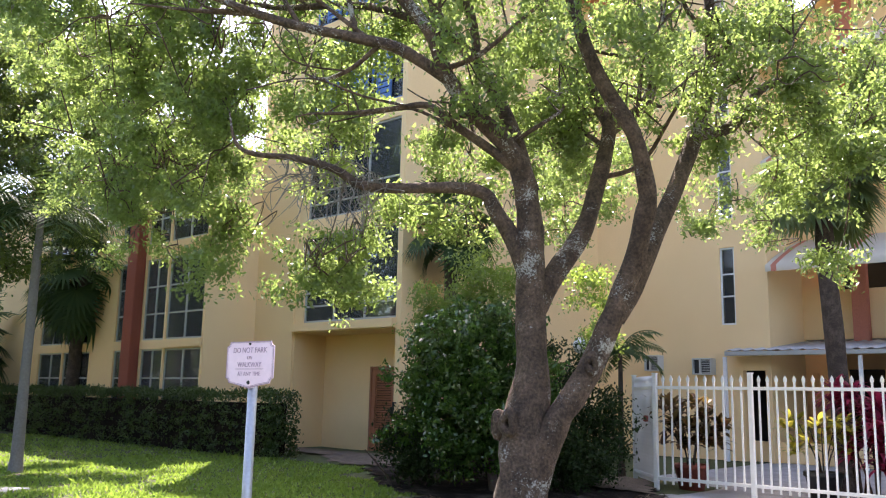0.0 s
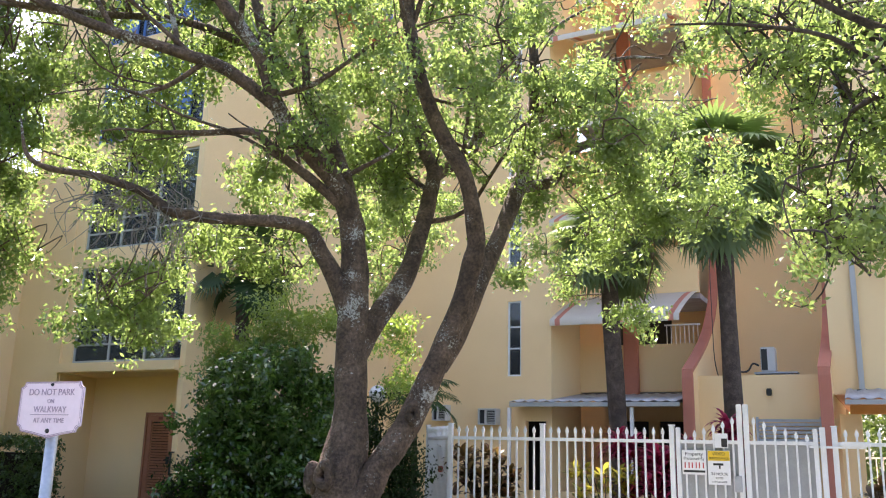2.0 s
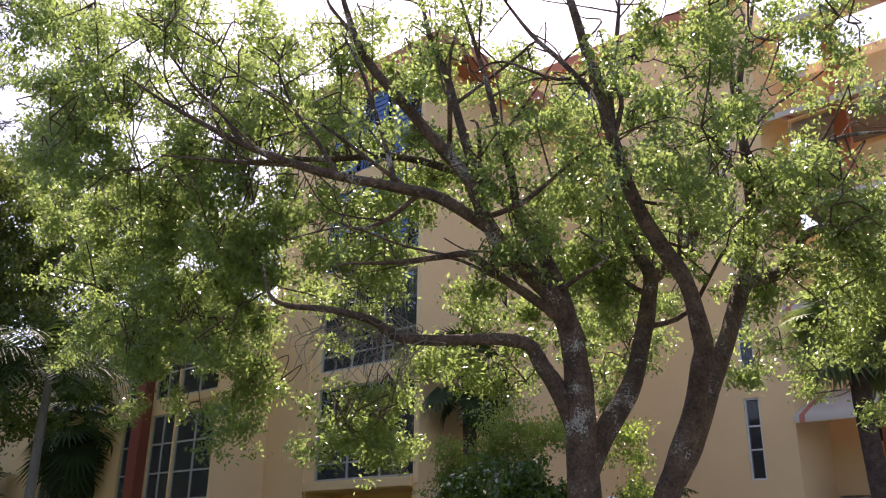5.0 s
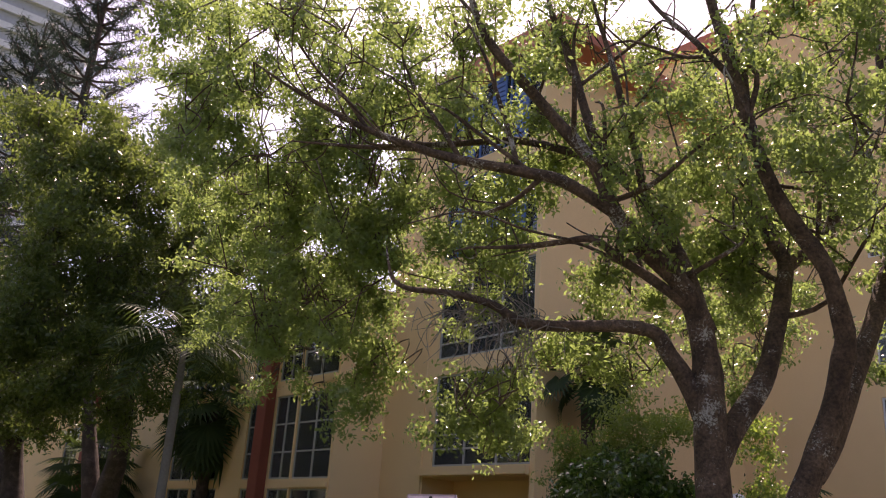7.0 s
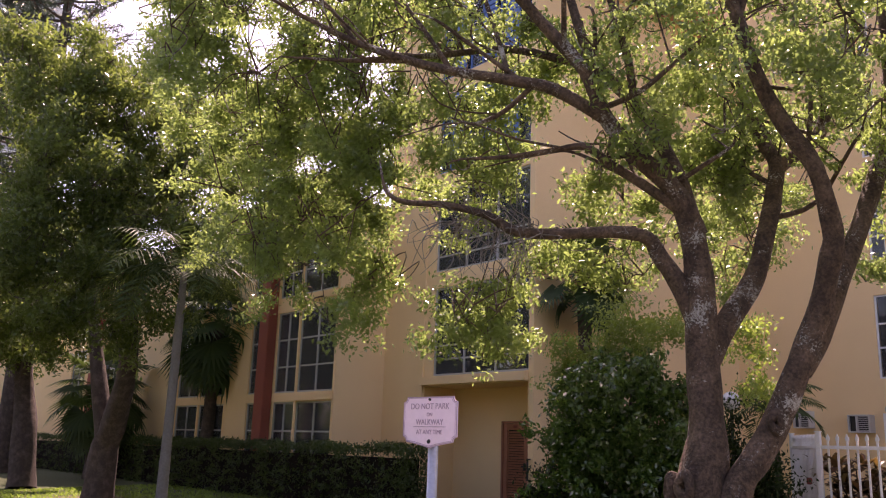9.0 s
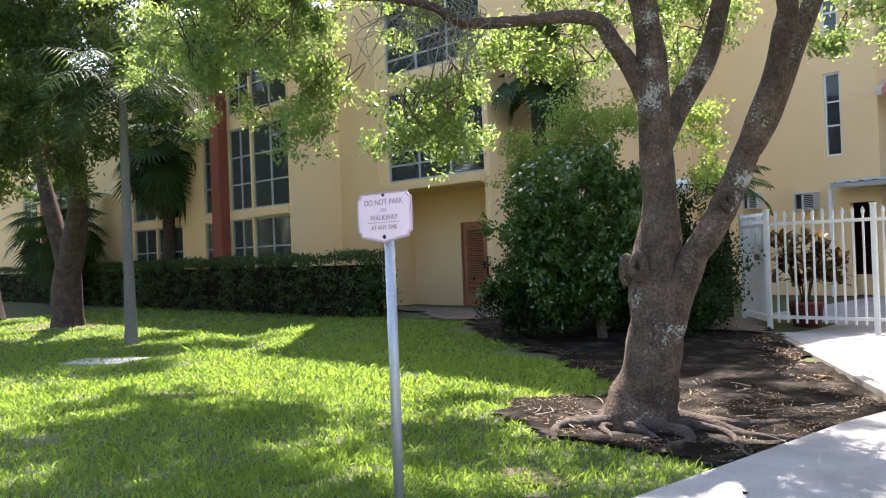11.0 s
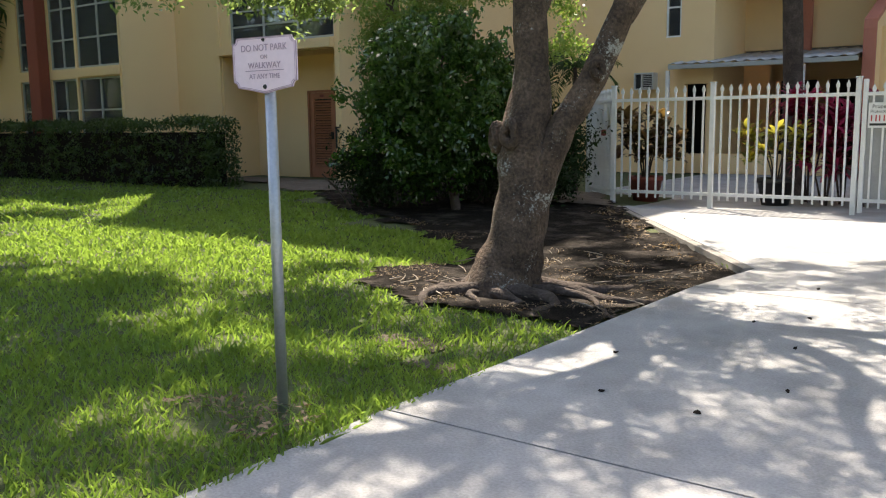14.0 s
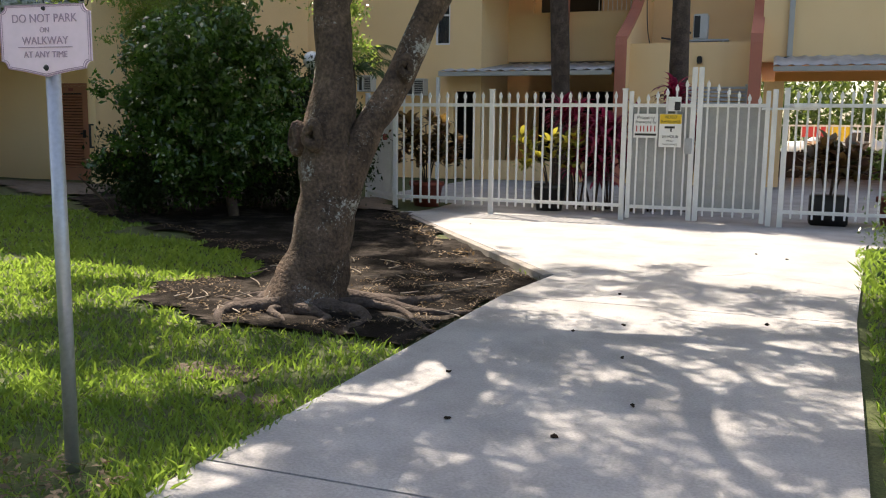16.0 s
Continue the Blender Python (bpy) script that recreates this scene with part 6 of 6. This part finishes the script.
PALE_TRUNK = mat("pale_palm_bark", (0.17, 0.155, 0.135), 0.85, 0.15, 4, 30, 0.4, second=(0.19, 0.175, 0.155))
feather_palm((-13.35, 5.6, 0), 4.5, 0.088, 20, 2.0, 91, "slender palm with a smooth grey trunk on the lawn", PALE_TRUNK)
feather_palm((-6.0, 13.3, 0), 2.3, 0.05, 10, 1.0, 92, "small feathery palm by the fence corner", BARK)
feather_palm((-22.5, 0.6, 0), 10.6, 0.14, 14, 3.2, 93, "tall feathery palm at the lawn's edge", PALE_TRUNK)


# ---- more trees at the back of the lawn ----
tree("shade_tree", (-24.5, 6.3, 0), [([(-24.5, 6.3, 0), (-24.8, 6.3, 1.5), (-25.3, 6.2, 3.0), (-25.6, 6.0, 5.5)], [0.42, 0.32, 0.26, 0.1]), ([(-25.3, 6.2, 3.0), (-24.3, 6.0, 4.5), (-23.6, 6, 6.5)], [0.16, 0.12, 0.04])],
     [(-25.5, 6, 6.5, 3.0, 2.6, 1.8, 1), (-23.5, 5.5, 5.2, 2.0, 2.0, 1.3, 1), (-27, 5.5, 4.9, 2.0, 2.0, 1.2, 1), (-22, 4.5, 4.2, 1.6, 1.6, 0.9, 0.8), (-26, 5, 4.0, 2.0, 1.8, 0.8, 0.8)],
     "broad shade tree with a dark trunk on the lawn", 14, LEAF_FAR, 150, 34, 0.12, 0.18)


def whorled_pine(at, h, seed):
    """A tall pine of level whorls, every branch dressed with drooping needle ropes."""
    rng = np.random.default_rng(seed)
    g = group("tall_pine", at, "tall dark pine with whorled branches far behind", "tree")
    co, fa = tube([(0, 0, 0), (0, 0, h * 0.5), (0, 0, h)], [0.4, 0.25, 0.05], 10, 0.05, seed)
    from_arrays("trunk", co, fa, BARK, g, smooth=True)
    for k in range(20):
        z = h * (0.28 + 0.7 * k / 20)
        ln = 4.6 * (1 - 0.75 * k / 20)
        tubes, leaves = [], []
        for j in range(6):
            a = 2 * math.pi * j / 6 + k * 0.5 + rng.uniform(-0.15, 0.15)
            d = np.array([math.cos(a), math.sin(a), 0])
            line = [np.array([0, 0, z]) + d * ln * i / 6 + np.array([0, 0, 0.9 * (i / 6) ** 2]) for i in range(7)]
            tubes.append(tube(line, [0.07 - 0.009 * i for i in range(7)], 5, 0.03, k, 1))
            pts = np.concatenate([np.linspace(line[i], line[i + 1], 4) for i in range(2, 6)])
            leaves.append(leaf_cloud(rng, pts, 0.15, 11, 0.42, 0.09, 0.0))
        co, fa = joined(tubes)
        from_arrays("whorl", co, fa, BARK, g)
        co, fa = joined(leaves)
        tagged(from_arrays("needle_growth", co, fa, NEEDLE, g), kind="stuff")
    return g


whorled_pine((-33.5, 8.0, 0), 26, 101)
whorled_pine((-39.0, 7.0, 0), 24, 102)


# ---- far tower ----
tw_ = group("apartment_tower", (-140, 20, 0), "pale grey high-rise apartment tower in the distance", "building")
part("wall", boxed(-11, 11, -11, 11, 0, 76), mat("tower_grey", (0.42, 0.44, 0.47), 0.8, 0.06, 0.2, 2, 0.0), tw_)
for k in range(24):
    part("balcony", boxed(-11.6, 11.6, -11.6, 11.6, 4 + 3 * k, 5.1 + 3 * k), WHITE, tw_)
part("roof", boxed(-11.8, 11.8, -11.8, 11.8, 76, 77.5), WHITE, tw_)

# ---- fittings on the rear range ----
def window_unit(x, z, label, w=0.52, h=0.42):
    g = group("air_conditioner", (x, 20.6, z), label, "air conditioner", "window air conditioners")
    part("casing", box(box(box(boxed(-w / 2, w / 2, -0.3, 0.0, h - 0.03, h), -w / 2, w / 2, -0.3, 0.0, 0, 0.03), -w / 2, -w / 2 + 0.03, -0.3, 0.0, 0.031, h - 0.031), w / 2 - 0.03, w / 2, -0.3, 0.0, 0.031, h - 0.031), AC_GREY, g)
    part("grille_back", boxed(-w / 2 + 0.032, w / 2 - 0.032, -0.22, -0.2, 0.032, h - 0.032), BLACK, g)
    part("divider", boxed(-0.07, -0.03, -0.29, -0.225, 0.032, h - 0.032), AC_GREY, g)
    for k in range(8):
        part("slat", boxed(-0.02, w / 2 - 0.034, -0.285, -0.26, 0.045 + 0.045 * k, 0.06 + 0.045 * k), AC_GREY, g)
    return g


window_unit(-7.72, 2.14, "beige window air conditioner in the yellow wall")
window_unit(-9.15, 2.24, "dark window air conditioner in the yellow wall", 0.42)
cu = group("condenser_unit", (-0.85, 22.0, 3.4), "outdoor condenser unit on a metal stand", "condenser")
part("casing", boxed(-0.14, 0.2, -0.12, 0.3, 0.14, 0.75, 0.02), AC_GREY, cu)
part("coil", boxed(-0.12, 0.02, -0.126, -0.121, 0.18, 0.7), BLACK, cu)
part("side_coil", boxed(-0.145, -0.141, -0.08, 0.26, 0.18, 0.7), BLACK, cu)
part("stand", box(box(boxed(-0.3, 0.7, -0.15, 0.32, 0.09, 0.13), -0.25, -0.2, -0.1, 0.28, 0, 0.089), 0.55, 0.6, -0.1, 0.28, 0, 0.089), GALV, cu)
co, fa = tube([(-0.2, 0, 0.3), (-0.35, 0, 0.35), (-0.5, -0.05, 0.15), (-0.9, -0.05, 0.2)], [0.025, 0.025, 0.025, 0.02], 8, 0, 3)
from_arrays("hose", co, fa, BLACK, cu, smooth=True)
wl = group("wall_lamp", (-0.75, 21.2, 2.98), "small dark wall lamp on the terrace wall", "lamp")
part("body", boxed(-0.06, 0.06, -0.12, -0.003, -0.08, 0.09, 0.02), BLACK, wl)
dp = group("downpipe", (1.25, 21.55, 3.0), "grey rainwater downpipe on the yellow wall", "downpipe")
part("pipe", boxed(-0.07, 0.05, -0.08, 0.02, 0.05, 8, 0.01), FRAME, dp)
part("shoe", boxed(-0.12, 0.09, -0.13, 0.02, -0.08, 0.049, 0.01), BLACK, dp)
cbl = group("wall_cable", (-2.3, 21.1, 3.4), "thin black cable looping down the buttress", "cable")
co, fa = tube([(-0.09, 2.6, 4.6), (-0.07, 2.3, 3.2), (0.05, 1.6, 1.6), (0.2, 0.8, 0.5), (0.3, 0.7, 0.0)], [0.012] * 5, 6, 0, 1)
from_arrays("strand", co, fa, BLACK, cbl)
gb = group("globe_lamp", (-6.65, 13.0, 0), "white glass globe lamp on a thin post", "lamp")
bm = bmesh.new()
bmesh.ops.create_uvsphere(bm, u_segments=20, v_segments=14, radius=0.16, matrix=Matrix.Translation((0, 0, 2.44)))
part("globe", bm, mat("opal_glass", (0.75, 0.75, 0.72), 0.25, 0.05, 4, 40, 0), gb, "white opal globe", True)
bm = bmesh.new()
bmesh.ops.create_cone(bm, segments=12, radius1=0.035, radius2=0.03, depth=2.3, cap_ends=True, matrix=Matrix.Translation((0, 0, 1.14)))
part("post", bm, BLACK, gb)
for x0, x1, y0, y1, h, lab in ((-8.2, -3.4, 20.9, 21.15, 0.5, "low pale courtyard planter wall"),):
    tagged(finish("low_wall", boxed(x0, x1, y0, y1, 0, h, 0.02), YELLOW), lab, "wall", "", "structure")
rl = group("balcony_rail", (-3.0, 23.06, 4.45), "white balcony railing above the parapet", "railing")
part("top_rail", boxed(-0.6, 0.35, -0.02, 0.02, 0.5, 0.54), WHITE, rl)
for k in range(8):
    part("baluster", boxed(-0.55 + 0.12 * k, -0.53 + 0.12 * k, -0.01, 0.01, 0.0, 0.5), WHITE, rl)
bs = group("garden_bench", (-0.35, 20.7, 0), "grey slatted garden seat against the terrace wall", "bench")
for k in range(7):
    part("slat", boxed(-0.7, 0.7, 0.35, 0.38, 1.75 + 0.09 * k, 1.81 + 0.09 * k), GALV, bs)
part("frame", box(boxed(-0.72, -0.67, 0.3, 0.4, 0, 2.4), 0.67, 0.72, 0.3, 0.4, 0, 2.4), GALV, bs)

# ---- notices on the gate ----
def notice(name, x0, x1, z0, z1, label, face, y=-0.03):
    g = group(name, ((x0 + x1) / 2, FY + y, z0), label, "notice")
    part("board", boxed((x0 - x1) / 2, (x1 - x0) / 2, -0.004, 0.0, 0, z1 - z0), face, g)
    return g


PAPER = mat("notice_white", (0.78, 0.78, 0.76), 0.5, 0.03, 4, 40, 0)
YELLOW_SIGN = mat("notice_yellow", (0.75, 0.50, 0.03), 0.5, 0.04, 4, 40, 0)
RED_SIGN = mat("notice_red", (0.55, 0.05, 0.05), 0.5, 0.04, 4, 40, 0)
n1 = notice("security_notice", -0.97, -0.63, 1.20, 1.54, "white security company notice with red lettering bars", PAPER)
words("Property", 0.07, (0, -0.006, 0.265), BLACK, n1)
words("Protected By", 0.055, (0, -0.006, 0.205), BLACK, n1)
for x in (-0.1, 0.0, 0.1):
    part("red_mark", box(boxed(x - 0.035, x - 0.02, -0.0065, -0.0045, 0.09, 0.17), x + 0.02, x + 0.035, -0.0065, -0.0045, 0.09, 0.17), RED_SIGN, n1)
part("number_bar", boxed(-0.15, 0.15, -0.0065, -0.0045, 0.03, 0.06), BLACK, n1)
n2 = notice("surveillance_notice", -0.61, -0.30, 1.07, 1.54, "yellow and white video surveillance notice", PAPER, -0.034)
part("yellow_band", boxed(-0.15, 0.15, -0.0065, -0.0045, 0.33, 0.465), YELLOW_SIGN, n2)
words("VIDEO", 0.06, (0, -0.008, 0.405), BLACK, n2)
words("SURVEILLANCE", 0.04, (0, -0.008, 0.35), BLACK, n2)
part("camera_mark", box(boxed(-0.08, 0.06, -0.0065, -0.0045, 0.265, 0.295), 0.0, 0.02, -0.0067, -0.0047, 0.22, 0.264), BLACK, n2)
words("24 HOUR", 0.055, (0, -0.0065, 0.13), BLACK, n2)
words("VIDEO", 0.035, (0, -0.0065, 0.08), BLACK, n2)
words("SURVEILLANCE", 0.03, (0, -0.0065, 0.03), BLACK, n2)
n3 = notice("small_plate", -0.50, -0.32, 1.58, 1.78, "small dark square plate on the gate", PAPER)
part("dark_square", boxed(0.0, 0.08, -0.0065, -0.0045, 0.01, 0.13), BLACK, n3)
lk = group("padlock_box", (-4.80, 12.25, 1.1), "small dark lock on the side fence panel", "lock")
part("body", boxed(-0.16, -0.09, -0.02, 0.04, 0, 0.1, 0.01), POT_RED, lk)

# ---- the street seen through the passage ----
slab("road", [(-30, 33.5), (60, 33.5), (60, 48), (-30, 48)], -0.12, -0.002, mat("asphalt", (0.20, 0.19, 0.18), 0.9, 0.15, 1, 60, 0.3), "sunlit grey asphalt car park", "road")
wrl = group("white_railing", (4.5, 32.6, 0), "white railing along the far car park", "railing")
for z in (0.55, 1.55):
    part("rail", boxed(-6, 6, -0.03, 0.03, z - 0.03, z + 0.03), WHITE, wrl)
for k in range(60):
    part("baluster", boxed(-5.9 + 0.2 * k, -5.86 + 0.2 * k, -0.015, 0.015, 0.0, 1.52), WHITE, wrl)
dk = tagged(finish("planter_wall", boxed(1.2, 7.5, 26.5, 26.9, 0, 0.75, 0.02), mat("dark_brick", (0.10, 0.06, 0.05), 0.9, 0.2, 3, 30, 0.2)), "dark low wall in the shaded passage", "wall", "", "structure")


def parked_car(at, colour, label):
    g = group("parked_car", at, label, "car", "parked cars")
    prof = [(-2.1, 0.35), (-2.15, 0.7), (-1.95, 0.92), (-1.2, 0.98), (-0.55, 1.4), (0.75, 1.42), (1.4, 1.0), (2.05, 0.9), (2.15, 0.6), (2.1, 0.33)]
    bm = bmesh.new()
    A = [bm.verts.new((x, -0.85, z)) for x, z in prof]
    B = [bm.verts.new((x, 0.85, z)) for x, z in prof]
    bm.faces.new(A)
    bm.faces.new(B[::-1])
    for i in range(len(A)):
        k = (i + 1) % len(A)
        bm.faces.new((A[i], B[i], B[k], A[k]))
    bmesh.ops.recalc_face_normals(bm, faces=bm.faces)
    bmesh.ops.bevel(bm, geom=bm.edges[:], offset=0.06, segments=2, affect='EDGES')
    part("body", bm, colour, g, "", True)
    part("side_window", boxed(-0.85, 1.0, -0.865, -0.83, 1.0, 1.33), BLACK, g)
    for x in (-1.35, 1.35):
        bm = bmesh.new()
        bmesh.ops.create_cone(bm, segments=20, radius1=0.32, radius2=0.32, depth=0.22, cap_ends=True, matrix=Matrix.Translation((x, -0.76, 0.32)) @ pose(0, 0, 0, 90, 0, 0))
        w_ = part("wheel", bm, BLACK, g)
        bm = bmesh.new()
        bmesh.ops.create_cone(bm, segments=16, radius1=0.2, radius2=0.17, depth=0.02, cap_ends=True, matrix=Matrix.Translation((x, -0.88, 0.32)) @ pose(0, 0, 0, 90, 0, 0))
        part("rim", bm, GALV, w_)
    return g


parked_car((3.6, 37.5, 0), mat("silver_blue_paint", (0.45, 0.5, 0.56), 0.3, 0.03, 3, 30, 0, metal=0.3), "pale silver-blue car parked beyond the railing")
parked_car((8.2, 36.0, 0), mat("black_paint", (0.03, 0.03, 0.035), 0.25, 0.03, 3, 30, 0), "black car parked beyond the railing")
sb = group("street_sign_board", (2.6, 34.5, 0), "red and yellow sign boards beyond the railing", "sign")
part("red_panel", boxed(-0.5, 0.35, -0.03, 0.0, 1.15, 1.6), RED_SIGN, sb)
part("yellow_panel", boxed(0.36, 1.2, -0.03, 0.0, 1.0, 1.6), YELLOW_SIGN, sb)
part("leg", box(boxed(-0.4, -0.35, -0.02, 0.02, 0, 1.14), 1.0, 1.05, -0.02, 0.02, 0, 0.99), GALV, sb)
part("base_panel", boxed(-0.3, 0.5, -0.03, 0.0, 0.1, 1.0), mat("peach_panel", (0.75, 0.5, 0.35), 0.7), sb)
lp = group("street_lamp", (4.1, 31.0, 0), "thin white lamp post beyond the passage", "lamp post")
part("pole", boxed(-0.05, 0.05, -0.05, 0.05, 0, 6), WHITE, lp)
rngf = np.random.default_rng(7)
c_ = np.stack([rngf.uniform(-25, 45, 5200), rngf.uniform(48, 53, 5200), rngf.uniform(0.3, 7.5, 5200) * rngf.uniform(0.5, 1, 5200)], 1)
co, fa = leaf_cloud(rngf, c_, 0.4, 9, 0.4, 0.5)
tagged(from_arrays("far_trees", co, fa, LEAF_FAR), "bank of green trees beyond the car park", "trees", "", "stuff")
c_ = np.stack([rngf.uniform(-95, -48, 6000), rngf.uniform(-14, 26, 6000), rngf.uniform(0.3, 9, 6000) * rngf.uniform(0.4, 1, 6000)], 1)
co, fa = leaf_cloud(rngf, c_, 0.5, 9, 0.5, 0.5)
tagged(from_arrays("far_trees", co, fa, LEAF_FAR), "distant belt of green trees past the lawn", "trees", "", "stuff")
# Opposite side of the lane behind the camera: a plain house wall and trees that close the place
wall("wall_opposite", "x", -60, 40, -26, 0.3, 0, 7, [], "plain pale house wall across the lane")
c_ = np.stack([rngf.uniform(-50, 30, 7000), rngf.uniform(-23, -18, 7000), rngf.uniform(0.3, 9, 7000)], 1)
co, fa = leaf_cloud(rngf, c_, 0.5, 9, 0.4, 0.5)
tagged(from_arrays("far_trees", co, fa, LEAF_FAR), "row of leafy trees across the lane", "trees", "", "stuff")
